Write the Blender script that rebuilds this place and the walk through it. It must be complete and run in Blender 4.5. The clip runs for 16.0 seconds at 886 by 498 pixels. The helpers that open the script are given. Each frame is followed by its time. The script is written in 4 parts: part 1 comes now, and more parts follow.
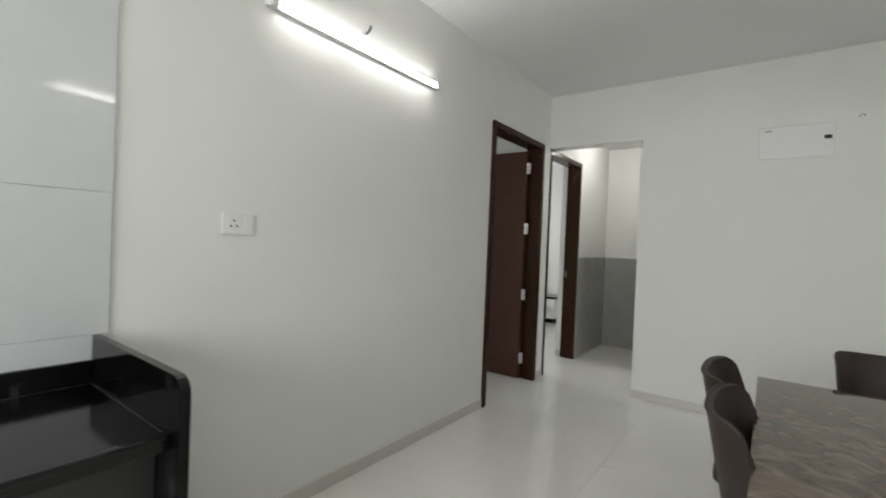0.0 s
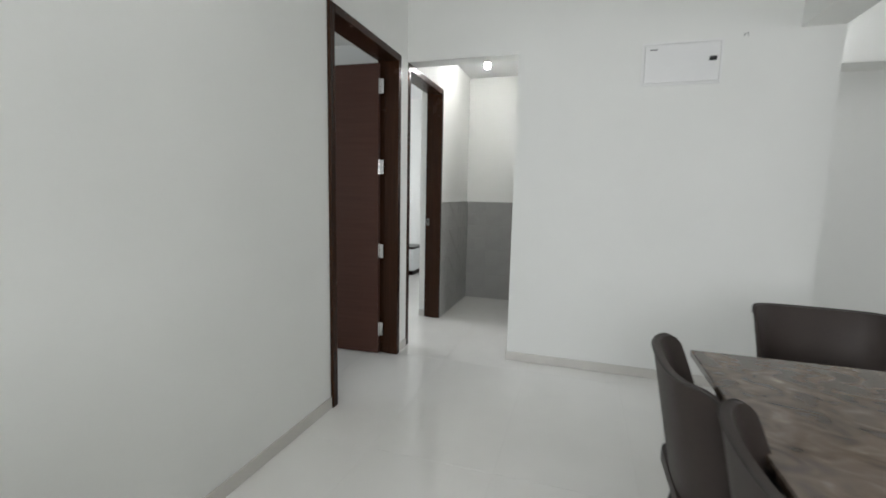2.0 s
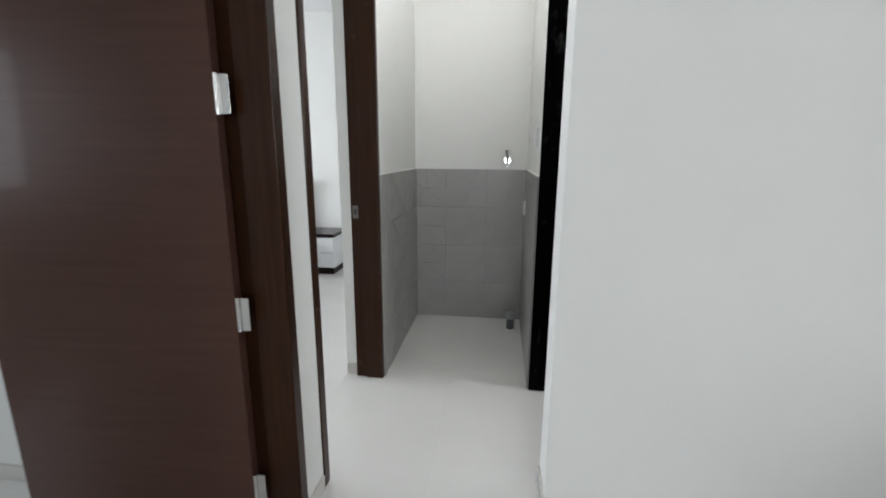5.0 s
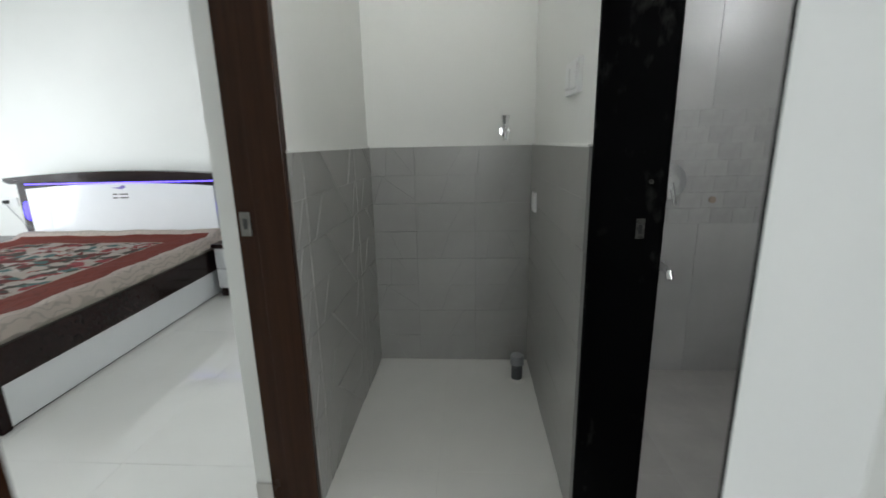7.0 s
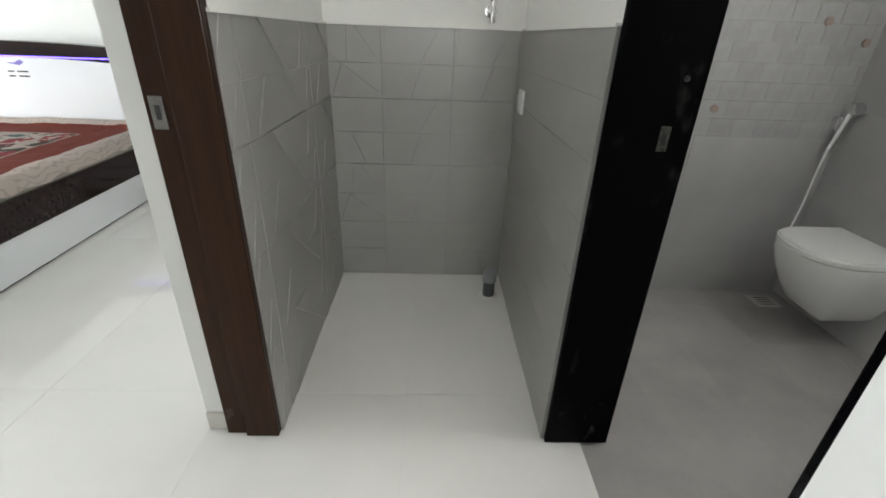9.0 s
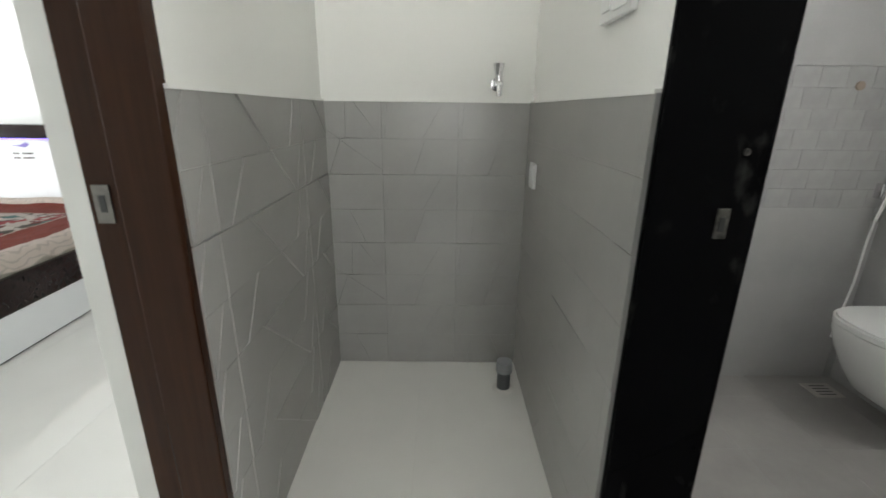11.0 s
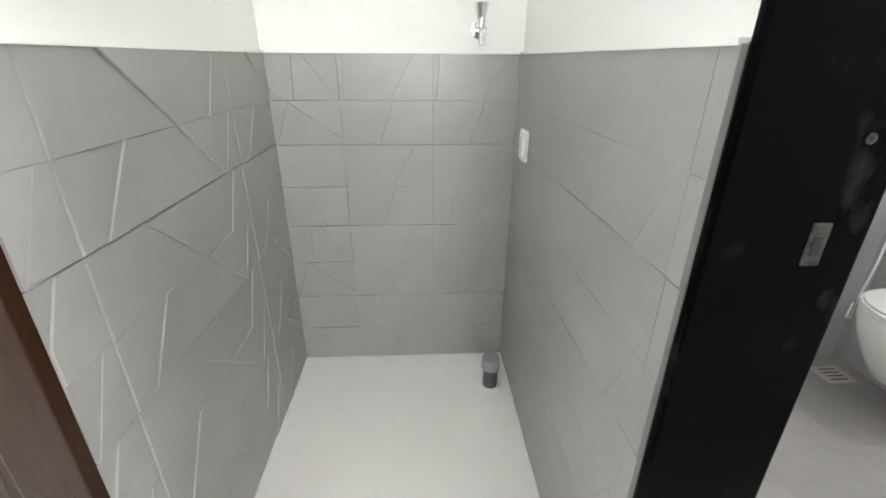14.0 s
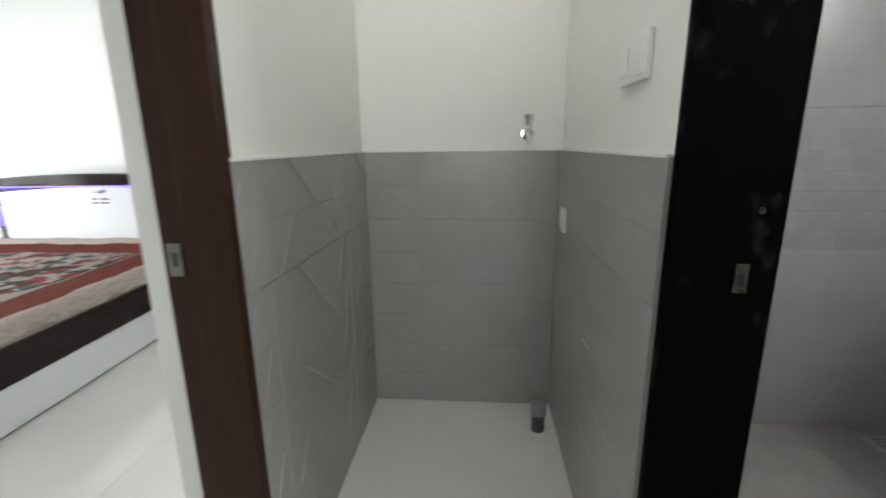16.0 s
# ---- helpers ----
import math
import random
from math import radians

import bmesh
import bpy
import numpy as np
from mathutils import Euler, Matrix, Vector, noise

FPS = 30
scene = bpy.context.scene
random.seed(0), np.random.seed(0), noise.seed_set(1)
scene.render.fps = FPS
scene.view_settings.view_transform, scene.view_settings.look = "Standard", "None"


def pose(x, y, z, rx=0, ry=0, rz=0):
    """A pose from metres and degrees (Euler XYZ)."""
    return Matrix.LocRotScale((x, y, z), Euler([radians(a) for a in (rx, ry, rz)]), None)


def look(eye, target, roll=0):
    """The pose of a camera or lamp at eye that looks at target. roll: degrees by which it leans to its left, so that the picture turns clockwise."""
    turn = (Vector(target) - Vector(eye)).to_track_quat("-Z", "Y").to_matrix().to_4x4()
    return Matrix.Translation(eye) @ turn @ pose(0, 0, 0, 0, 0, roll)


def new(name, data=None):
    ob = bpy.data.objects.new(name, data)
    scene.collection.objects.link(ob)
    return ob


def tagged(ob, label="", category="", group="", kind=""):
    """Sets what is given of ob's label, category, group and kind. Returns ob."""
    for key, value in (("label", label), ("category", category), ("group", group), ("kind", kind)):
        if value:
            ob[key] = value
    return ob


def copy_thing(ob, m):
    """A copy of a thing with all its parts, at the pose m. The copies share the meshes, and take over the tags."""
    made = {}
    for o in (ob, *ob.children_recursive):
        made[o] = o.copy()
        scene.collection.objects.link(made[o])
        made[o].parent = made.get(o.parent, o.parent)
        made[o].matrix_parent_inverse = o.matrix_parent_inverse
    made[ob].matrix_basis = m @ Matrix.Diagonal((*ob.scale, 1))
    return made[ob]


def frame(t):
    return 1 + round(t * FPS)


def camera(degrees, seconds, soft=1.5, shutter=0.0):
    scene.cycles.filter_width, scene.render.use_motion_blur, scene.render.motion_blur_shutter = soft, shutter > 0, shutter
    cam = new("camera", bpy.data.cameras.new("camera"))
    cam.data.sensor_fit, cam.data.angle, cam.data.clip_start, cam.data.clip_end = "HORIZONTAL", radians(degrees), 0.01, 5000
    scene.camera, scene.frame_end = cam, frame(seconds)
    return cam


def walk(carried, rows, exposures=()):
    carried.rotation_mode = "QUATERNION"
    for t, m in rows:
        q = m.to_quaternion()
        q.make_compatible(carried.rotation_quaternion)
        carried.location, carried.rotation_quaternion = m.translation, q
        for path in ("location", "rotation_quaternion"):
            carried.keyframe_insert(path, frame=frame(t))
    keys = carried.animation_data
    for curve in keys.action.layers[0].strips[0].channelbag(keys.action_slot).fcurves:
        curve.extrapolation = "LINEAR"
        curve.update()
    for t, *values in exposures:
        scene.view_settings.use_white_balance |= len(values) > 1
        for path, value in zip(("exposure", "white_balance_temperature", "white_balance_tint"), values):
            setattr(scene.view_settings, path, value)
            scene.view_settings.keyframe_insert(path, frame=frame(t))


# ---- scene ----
cam = camera(90.8, 16.0, soft=1.7, shutter=0.5)
PATH = [
    (0, (1.686, -2.851, 1.234), (0.492, -1.246, 1.208), 2.4),
    (0.5, (1.693, -2.752, 1.215), (0.649, -1.047, 1.142), 2.0),
    (1, (1.564, -2.593, 1.192), (0.708, -0.79, 1.06), 1.6),
    (1.5, (1.395, -2.385, 1.202), (0.765, -0.495, 1.021), 1.7),
    (2, (1.27, -2.054, 1.21), (0.677, -0.16, 0.964), 1.2),
    (2.5, (1.113, -1.782, 1.205), (0.538, 0.11, 0.905), 1.0),
    (3, (0.97, -1.454, 1.219), (0.43, 0.438, 0.858), 0.8),
    (3.5, (0.905, -1.183, 1.253), (0.389, 0.709, 0.862), 2.0),
    (4, (0.79, -0.865, 1.266), (0.433, 1.061, 0.858), 1.5),
    (4.2, (0.742, -0.74, 1.281), (0.428, 1.189, 0.855), 1.5),
    (6.3, (0.545, 0.42, 1.183), (0.337, 2.361, 0.749), -0.6),
    (6.5, (0.553, 0.517, 1.174), (0.333, 2.455, 0.734), -0.8),
    (6.8, (0.508, 0.67, 1.141), (0.333, 2.612, 0.695), -0.5),
    (7, (0.483, 0.774, 1.157), (0.362, 2.714, 0.684), -1.2),
    (7.5, (0.458, 0.92, 1.144), (0.383, 2.856, 0.648), -1.2),
    (8, (0.446, 0.953, 1.13), (0.443, 2.813, 0.394), -0.3),
    (8.2, (0.433, 0.965, 1.122), (0.457, 2.761, 0.243), 0.7),
    (10.3, (0.466, 1.017, 1.109), (0.526, 2.818, 0.24), 2.8),
    (10.5, (0.484, 1.045, 1.11), (0.478, 2.891, 0.34), 2.5),
    (11, (0.444, 1.194, 1.109), (0.459, 3.101, 0.504), 0.7),
    (11.5, (0.424, 1.302, 1.1), (0.491, 3.203, 0.48), 0.3),
    (12, (0.451, 1.418, 1.121), (0.527, 3.353, 0.621), 0.4),
    (12.5, (0.455, 1.459, 1.12), (0.541, 3.397, 0.634), 0.1),
    (13, (0.471, 1.466, 1.115), (0.555, 3.391, 0.579), -0.2),
    (13.5, (0.462, 1.476, 1.109), (0.565, 3.35, 0.417), 0.8),
    (14, (0.471, 1.475, 1.125), (0.565, 3.306, 0.326), 0.3),
    (14.5, (0.452, 1.438, 1.139), (0.566, 3.342, 0.536), -0.2),
    (15, (0.443, 1.356, 1.15), (0.562, 3.289, 0.654), -0.4),
    (15.5, (0.427, 1.25, 1.159), (0.549, 3.183, 0.663), -0.8),
    (16, (0.465, 1.142, 1.165), (0.303, 3.08, 0.702), -0.7),
]
EXPO = [(0, -0.36, 6500, 9), (1.5, -0.14, 6300, 9), (2.5, 0.07, 6150, 11), (4.2, 0.12, 6100, 12), (6.3, -0.14, 6150, 8), (7.0, -0.16, 6150, 7), (8.2, 0.34, 6300, 9), (10.3, 0.16, 6400, 9), (11.0, 0.4, 6400, 8), (12.0, 1.0, 6300, 8), (12.5, 1.07, 6200, 8), (13.5, 1.38, 6250, 10), (14.0, 1.45, 6300, 11), (14.5, 1.08, 6250, 9), (15.5, 0.77, 6300, 8), (16.0, 0.2, 6300, 9)]
walk(cam, [(t, look(e, a, r)) for t, e, a, r in PATH], exposures=EXPO)

# ---- world and large lights ----
world = bpy.data.worlds.new("sky")
scene.world = world
world.use_nodes = True
sky = world.node_tree.nodes.new("ShaderNodeTexSky")
sky.sky_type = "NISHITA"
sky.sun_disc = False
sky.sun_elevation, sky.sun_rotation = radians(48), radians(200)
world.node_tree.nodes["Background"].inputs[1].default_value = 0.12
world.node_tree.links.new(sky.outputs[0], world.node_tree.nodes["Background"].inputs[0])


def area_light(name, at, target, sx, sy, watts, colour=(1, 1, 1)):
    d = bpy.data.lights.new(name, "AREA")
    d.shape, d.size, d.size_y, d.energy, d.color = "RECTANGLE", sx, sy, watts, colour
    ob = new(name, d)
    ob.matrix_world = look(at, target)
    return ob


# area lamps in the window openings, standing in for daylight from the sky
area_light("daylight_kitchen_window", (1.3, -4.93, 1.55), (1.3, 0, 1.3), 1.7, 1.15, 60, (1.0, 0.995, 0.97))
# added fill: the living and small bedroom windows are assumed, out of view
area_light("fill_living_window", (6.03, -1.0, 1.3), (0, -1.0, 1.2), 2.3, 1.9, 42, (1.0, 0.99, 0.97))
area_light("daylight_bedroom_door", (-4.28, 2.7, 1.1), (-1.6, 2.6, 0.0), 1.4, 1.95, 88, (0.97, 0.99, 1.0))
area_light("fill_small_bedroom_window", (-3.28, -1.1, 1.5), (0, -1.1, 1.2), 1.2, 1.1, 26, (0.95, 0.98, 1.0))
area_light("daylight_bathroom_window", (2.24, 1.75, 1.95), (0.3, 2.05, 0.8), 0.5, 0.36, 13.5, (1.0, 0.985, 0.96))


# ---- materials ----
def material(name, colour, rough=0.5, metal=0.0, var=0.06, scale=6.0, bump=0.1, bump_scale=120.0, spec=0.5, fine=0.03, coat=0.0):
    m = bpy.data.materials.new(name)
    m.use_nodes = True
    nt = m.node_tree
    b = nt.nodes["Principled BSDF"]
    tc = nt.nodes.new("ShaderNodeTexCoord")
    n1 = nt.nodes.new("ShaderNodeTexNoise")
    n1.inputs["Scale"].default_value, n1.inputs["Detail"].default_value = scale, 5
    n2 = nt.nodes.new("ShaderNodeTexNoise")
    n2.inputs["Scale"].default_value, n2.inputs["Detail"].default_value = bump_scale, 3
    nt.links.new(tc.outputs["Object"], n1.inputs["Vector"])
    nt.links.new(tc.outputs["Object"], n2.inputs["Vector"])
    ramp = nt.nodes.new("ShaderNodeMapRange")
    ramp.inputs[1].default_value, ramp.inputs[2].default_value = 0.3, 0.7
    ramp.inputs[3].default_value, ramp.inputs[4].default_value = 1 - var, 1 + var * 0.4
    nt.links.new(n1.outputs["Fac"], ramp.inputs[0])
    ramp2 = nt.nodes.new("ShaderNodeMapRange")
    ramp2.inputs[3].default_value, ramp2.inputs[4].default_value = 1 - fine, 1 + fine
    nt.links.new(n2.outputs["Fac"], ramp2.inputs[0])
    mul = nt.nodes.new("ShaderNodeMath")
    mul.operation = "MULTIPLY"
    nt.links.new(ramp.outputs[0], mul.inputs[0])
    nt.links.new(ramp2.outputs[0], mul.inputs[1])
    mix = nt.nodes.new("ShaderNodeVectorMath")
    mix.operation = "SCALE"
    mix.inputs[0].default_value = colour
    nt.links.new(mul.outputs[0], mix.inputs["Scale"])
    nt.links.new(mix.outputs[0], b.inputs["Base Color"])
    rr = nt.nodes.new("ShaderNodeMapRange")
    rr.inputs[3].default_value, rr.inputs[4].default_value = max(0.02, rough * 0.85), min(1, rough * 1.2)
    nt.links.new(n1.outputs["Fac"], rr.inputs[0])
    nt.links.new(rr.outputs[0], b.inputs["Roughness"])
    b.inputs["Metallic"].default_value = metal
    b.inputs["Specular IOR Level"].default_value = spec
    b.inputs["Coat Weight"].default_value = coat
    b.inputs["Coat Roughness"].default_value = 0.05
    if bump > 0:
        bp = nt.nodes.new("ShaderNodeBump")
        bp.inputs["Strength"].default_value, bp.inputs["Distance"].default_value = bump, 0.002
        nt.links.new(n2.outputs["Fac"], bp.inputs["Height"])
        nt.links.new(bp.outputs[0], b.inputs["Normal"])
    return m


def glow(name, colour, strength):
    m = bpy.data.materials.new(name)
    m.use_nodes = True
    b = m.node_tree.nodes["Principled BSDF"]
    b.inputs["Base Color"].default_value = (*colour, 1)
    b.inputs["Emission Color"].default_value = (*colour, 1)
    b.inputs["Emission Strength"].default_value = strength
    return m


def wood(name, dark, light, rough=0.28, along="z", coat=0.3):
    """A veneer whose grain runs along one axis of the object."""
    m = material(name, dark, rough, var=0.1, bump=0.05, coat=coat, spec=0.14)
    nt = m.node_tree
    b = nt.nodes["Principled BSDF"]
    tc = next(n for n in nt.nodes if n.type == "TEX_COORD")
    mp = nt.nodes.new("ShaderNodeMapping")
    s = {"x": (1.2, 26, 26), "y": (26, 1.2, 26), "z": (26, 26, 1.2)}[along]
    mp.inputs["Scale"].default_value = s
    ns = nt.nodes.new("ShaderNodeTexNoise")
    ns.inputs["Scale"].default_value, ns.inputs["Detail"].default_value, ns.inputs["Distortion"].default_value = 2.2, 8, 0.4
    cr = nt.nodes.new("ShaderNodeValToRGB")
    cr.color_ramp.elements[0].position, cr.color_ramp.elements[0].color = 0.3, (*dark, 1)
    cr.color_ramp.elements[1].position, cr.color_ramp.elements[1].color = 0.72, (*light, 1)
    nt.links.new(tc.outputs["Object"], mp.inputs["Vector"])
    nt.links.new(mp.outputs[0], ns.inputs["Vector"])
    nt.links.new(ns.outputs["Fac"], cr.inputs[0])
    nt.links.new(cr.outputs[0], b.inputs["Base Color"])
    return m


def marble(name):
    """Brown polished stone with drifting pale veins."""
    m = material(name, (0.2, 0.15, 0.11), 0.045, bump=0.0)
    nt = m.node_tree
    b = nt.nodes["Principled BSDF"]
    tc = next(n for n in nt.nodes if n.type == "TEX_COORD")
    mp = nt.nodes.new("ShaderNodeMapping")
    mp.inputs["Rotation"].default_value = (0, 0, radians(38))
    mp.inputs["Scale"].default_value = (4.2, 5.0, 4.2)
    a = nt.nodes.new("ShaderNodeTexNoise")
    a.inputs["Scale"].default_value, a.inputs["Detail"].default_value, a.inputs["Distortion"].default_value = 2.4, 12, 1.0
    c = nt.nodes.new("ShaderNodeValToRGB")
    e = c.color_ramp.elements
    e[0].position, e[0].color = 0.3, (0.06, 0.04, 0.03, 1)
    e[1].position, e[1].color = 0.8, (0.36, 0.29, 0.22, 1)
    for p, col in ((0.43, (0.1, 0.068, 0.047, 1)), (0.55, (0.145, 0.103, 0.074, 1)), (0.66, (0.21, 0.157, 0.117, 1))):
        k = e.new(p)
        k.color = col
    nt.links.new(tc.outputs["Object"], mp.inputs["Vector"])
    nt.links.new(mp.outputs[0], a.inputs["Vector"])
    nt.links.new(a.outputs["Fac"], c.inputs[0])
    nt.links.new(c.outputs[0], b.inputs["Base Color"])
    return m


def piece_vary(m, amount):
    """Makes the colour of alike pieces differ a little from one to the next."""
    nt = m.node_tree
    b = nt.nodes["Principled BSDF"]
    src = b.inputs["Base Color"].links[0].from_socket
    info = nt.nodes.new("ShaderNodeObjectInfo")
    mr = nt.nodes.new("ShaderNodeMapRange")
    mr.inputs[3].default_value, mr.inputs[4].default_value = 1 - amount, 1 + amount
    sc = nt.nodes.new("ShaderNodeVectorMath")
    sc.operation = "SCALE"
    nt.links.new(info.outputs["Random"], mr.inputs[0])
    nt.links.new(src, sc.inputs[0])
    nt.links.new(mr.outputs[0], sc.inputs["Scale"])
    nt.links.new(sc.outputs[0], b.inputs["Base Color"])
    return m


def granite(name, spec=0.04):
    """Black polished granite with dusty upright smears and pale flecks."""
    m = material(name, (0.002, 0.002, 0.0025), 0.12, var=0.3, bump=0.0, spec=spec)
    nt = m.node_tree
    N, L = nt.nodes, nt.links
    b = N["Principled BSDF"]
    tc = next(n for n in N if n.type == "TEX_COORD")
    mp = N.new("ShaderNodeMapping")
    mp.inputs["Scale"].default_value = (1.0, 1.0, 0.5)
    smear = N.new("ShaderNodeTexNoise")
    smear.inputs["Scale"].default_value, smear.inputs["Detail"].default_value = 34, 4
    where = N.new("ShaderNodeTexNoise")
    where.inputs["Scale"].default_value = 9
    L.new(tc.outputs["Object"], mp.inputs["Vector"])
    L.new(mp.outputs[0], smear.inputs["Vector"])
    L.new(tc.outputs["Object"], where.inputs["Vector"])
    both = N.new("ShaderNodeMath")
    both.operation = "MULTIPLY"
    L.new(smear.outputs["Fac"], both.inputs[0])
    L.new(where.outputs["Fac"], both.inputs[1])
    c = N.new("ShaderNodeValToRGB")
    e = c.color_ramp.elements
    e[0].position, e[0].color = 0.325, (0.002, 0.002, 0.0025, 1)
    e[1].position, e[1].color = 0.52, (0.035, 0.035, 0.033, 1)
    L.new(both.outputs[0], c.inputs[0])
    L.new(c.outputs[0], b.inputs["Base Color"])
    return m


def bedspread(name):
    """Red-brown cover with a cream fringe and a flowered middle, in its own width and length."""
    m = material(name, (0.3, 0.05, 0.03), 0.9, bump=0.3, bump_scale=300)
    nt = m.node_tree
    N, L = nt.nodes, nt.links
    b = N["Principled BSDF"]
    tc = next(n for n in N if n.type == "TEX_COORD")
    sep = N.new("ShaderNodeSeparateXYZ")
    wob = N.new("ShaderNodeTexNoise")
    wob.inputs["Scale"].default_value = 5
    L.new(tc.outputs["Object"], wob.inputs["Vector"])
    L.new(tc.outputs["Object"], sep.inputs[0])

    def maths(op, a, c):
        n = N.new("ShaderNodeMath")
        n.operation = op
        for i, v in enumerate((a, c)):
            if isinstance(v, float):
                n.inputs[i].default_value = v
            else:
                L.new(v, n.inputs[i])
        return n.outputs[0]

    ax = maths("SUBTRACT", 0.92, maths("ABSOLUTE", sep.outputs[0], 0.0))
    ay = maths("SUBTRACT", 1.0, maths("ABSOLUTE", sep.outputs[1], 0.0))
    d = maths("MINIMUM", ax, ay)
    d = maths("ADD", d, maths("MULTIPLY", maths("SUBTRACT", wob.outputs["Fac"], 0.5), 0.07))
    ring = N.new("ShaderNodeValToRGB")
    ring.color_ramp.interpolation = "CONSTANT"
    e = ring.color_ramp.elements
    e[0].position, e[0].color = 0.0, (0.72, 0.63, 0.56, 1)
    e[1].position, e[1].color = 0.14, (0.24, 0.045, 0.026, 1)
    k = e.new(0.36)
    k.color = (0.5, 0.42, 0.34, 1)
    k = e.new(0.375)
    k.color = (0.0, 0.0, 0.0, 1)
    L.new(d, ring.inputs[0])
    vor = N.new("ShaderNodeTexVoronoi")
    vor.inputs["Scale"].default_value = 15
    vn = N.new("ShaderNodeTexNoise")
    vn.inputs["Scale"].default_value, vn.inputs["Detail"].default_value = 14, 2
    L.new(tc.outputs["Object"], vn.inputs["Vector"])
    add = N.new("ShaderNodeVectorMath")
    add.operation = "MULTIPLY_ADD"
    add.inputs[1].default_value = (0.12, 0.12, 0.12)
    L.new(vn.outputs["Color"], add.inputs[0])
    L.new(tc.outputs["Object"], add.inputs[2])
    L.new(add.outputs[0], vor.inputs["Vector"])
    sepc = N.new("ShaderNodeSeparateColor")
    L.new(vor.outputs["Color"], sepc.inputs[0])
    fl = N.new("ShaderNodeValToRGB")
    fl.color_ramp.interpolation = "CONSTANT"
    e = fl.color_ramp.elements
    e[0].position, e[0].color = 0.0, (0.5, 0.44, 0.38, 1)
    e[1].position, e[1].color = 0.3, (0.15, 0.025, 0.02, 1)
    for p, col in ((0.48, (0.07, 0.06, 0.045, 1)), (0.66, (0.32, 0.05, 0.055, 1)), (0.78, (0.55, 0.5, 0.45, 1)), (0.92, (0.08, 0.16, 0.15, 1))):
        q = e.new(p)
        q.color = col
    L.new(sepc.outputs[0], fl.inputs[0])
    wav = N.new("ShaderNodeTexWave")
    wav.inputs["Scale"].default_value, wav.inputs["Distortion"].default_value, wav.inputs["Detail"].default_value = 9, 14, 2
    L.new(tc.outputs["Object"], wav.inputs["Vector"])
    tone = N.new("ShaderNodeMapRange")
    tone.inputs[1].default_value, tone.inputs[2].default_value = 0.0, 0.3
    tone.inputs[3].default_value, tone.inputs[4].default_value = 0.78, 1.0
    L.new(wav.outputs["Fac"], tone.inputs[0])
    worked = N.new("ShaderNodeVectorMath")
    worked.operation = "SCALE"
    L.new(ring.outputs[0], worked.inputs[0])
    L.new(tone.outputs[0], worked.inputs["Scale"])
    inside = maths("GREATER_THAN", d, 0.375)
    mixn = N.new("ShaderNodeMix")
    mixn.data_type = "RGBA"
    L.new(inside, mixn.inputs["Factor"])
    L.new(worked.outputs[0], mixn.inputs["A"])
    L.new(fl.outputs[0], mixn.inputs["B"])
    L.new(mixn.outputs["Result"], b.inputs["Base Color"])
    return m


M_WALL = material("white_wall_paint", (0.79, 0.793, 0.763), 0.62, var=0.03, scale=1.6, bump=0.08, bump_scale=90, fine=0.01)
M_CEIL = material("ceiling_paint", (0.79, 0.79, 0.79), 0.75, var=0.03, scale=1.2, bump=0.05, fine=0.01)
M_FLOOR = piece_vary(material("polished_ivory_tile", (0.8, 0.79, 0.755), 0.055, var=0.04, scale=2.5, bump=0.008, bump_scale=9, fine=0.01), 0.012)
M_GROUT = material("pale_grout", (0.73, 0.715, 0.68), 0.8, var=0.15, scale=8)
M_SKIRT = material("ivory_skirting_tile", (0.6, 0.58, 0.54), 0.2, var=0.05, scale=5, bump=0.02)
M_GREYTILE = piece_vary(material("grey_relief_tile", (0.335, 0.33, 0.315), 0.28, var=0.1, scale=4, bump=0.04, bump_scale=70, fine=0.03), 0.02)
M_GREYGROUT = material("grey_grout", (0.13, 0.125, 0.12), 0.8, var=0.15)
M_BATHTILE = piece_vary(material("bathroom_grey_tile", (0.4, 0.395, 0.39), 0.3, var=0.14, scale=3, bump=0.03, fine=0.03), 0.03)
M_MOSAIC = piece_vary(material("bathroom_mosaic_tile", (0.41, 0.405, 0.4), 0.22, var=0.14, scale=9, bump=0.06, bump_scale=60, fine=0.05), 0.045)
M_BATHFLOOR = piece_vary(material("bathroom_floor_tile", (0.36, 0.345, 0.33), 0.35, var=0.12, scale=5, bump=0.1, bump_scale=40), 0.03)
M_KTILE = piece_vary(material("glossy_white_tile", (0.62, 0.64, 0.65), 0.06, var=0.03, bump=0.01), 0.01)
M_FRAME = wood("dark_brown_door_frame", (0.025, 0.0095, 0.0042), (0.038, 0.0155, 0.0075), 0.25, coat=0.04)
M_LEAF = wood("brown_veneer", (0.067, 0.031, 0.0225), (0.08, 0.039, 0.029), 0.34, "x", 0.08)
M_GRANITE = granite("black_granite")
M_WORKTOP = granite("black_granite_worktop", 0.4)
M_STEEL = material("brushed_steel", (0.62, 0.61, 0.59), 0.25, 1.0, bump=0.03)
M_DULL = material("tarnished_steel", (0.13, 0.125, 0.115), 0.5, 0.8, var=0.7, scale=70, bump=0.1)
M_PLATE = material("worn_steel_plate", (0.2, 0.19, 0.175), 0.4, 1.0, var=0.3, scale=40, bump=0.05)
M_CHROME = material("chrome", (0.75, 0.75, 0.76), 0.08, 1.0, bump=0)
M_WHITEPL = material("white_plastic", (0.8, 0.8, 0.79), 0.3, var=0.02, bump=0)
M_GREYPL = material("grey_pvc", (0.07, 0.075, 0.08), 0.4, bump=0.02)
M_BLACKPL = material("black_plastic", (0.02, 0.02, 0.02), 0.35, bump=0)
M_CERAMIC = material("white_ceramic", (0.8, 0.8, 0.79), 0.08, var=0.02, bump=0)
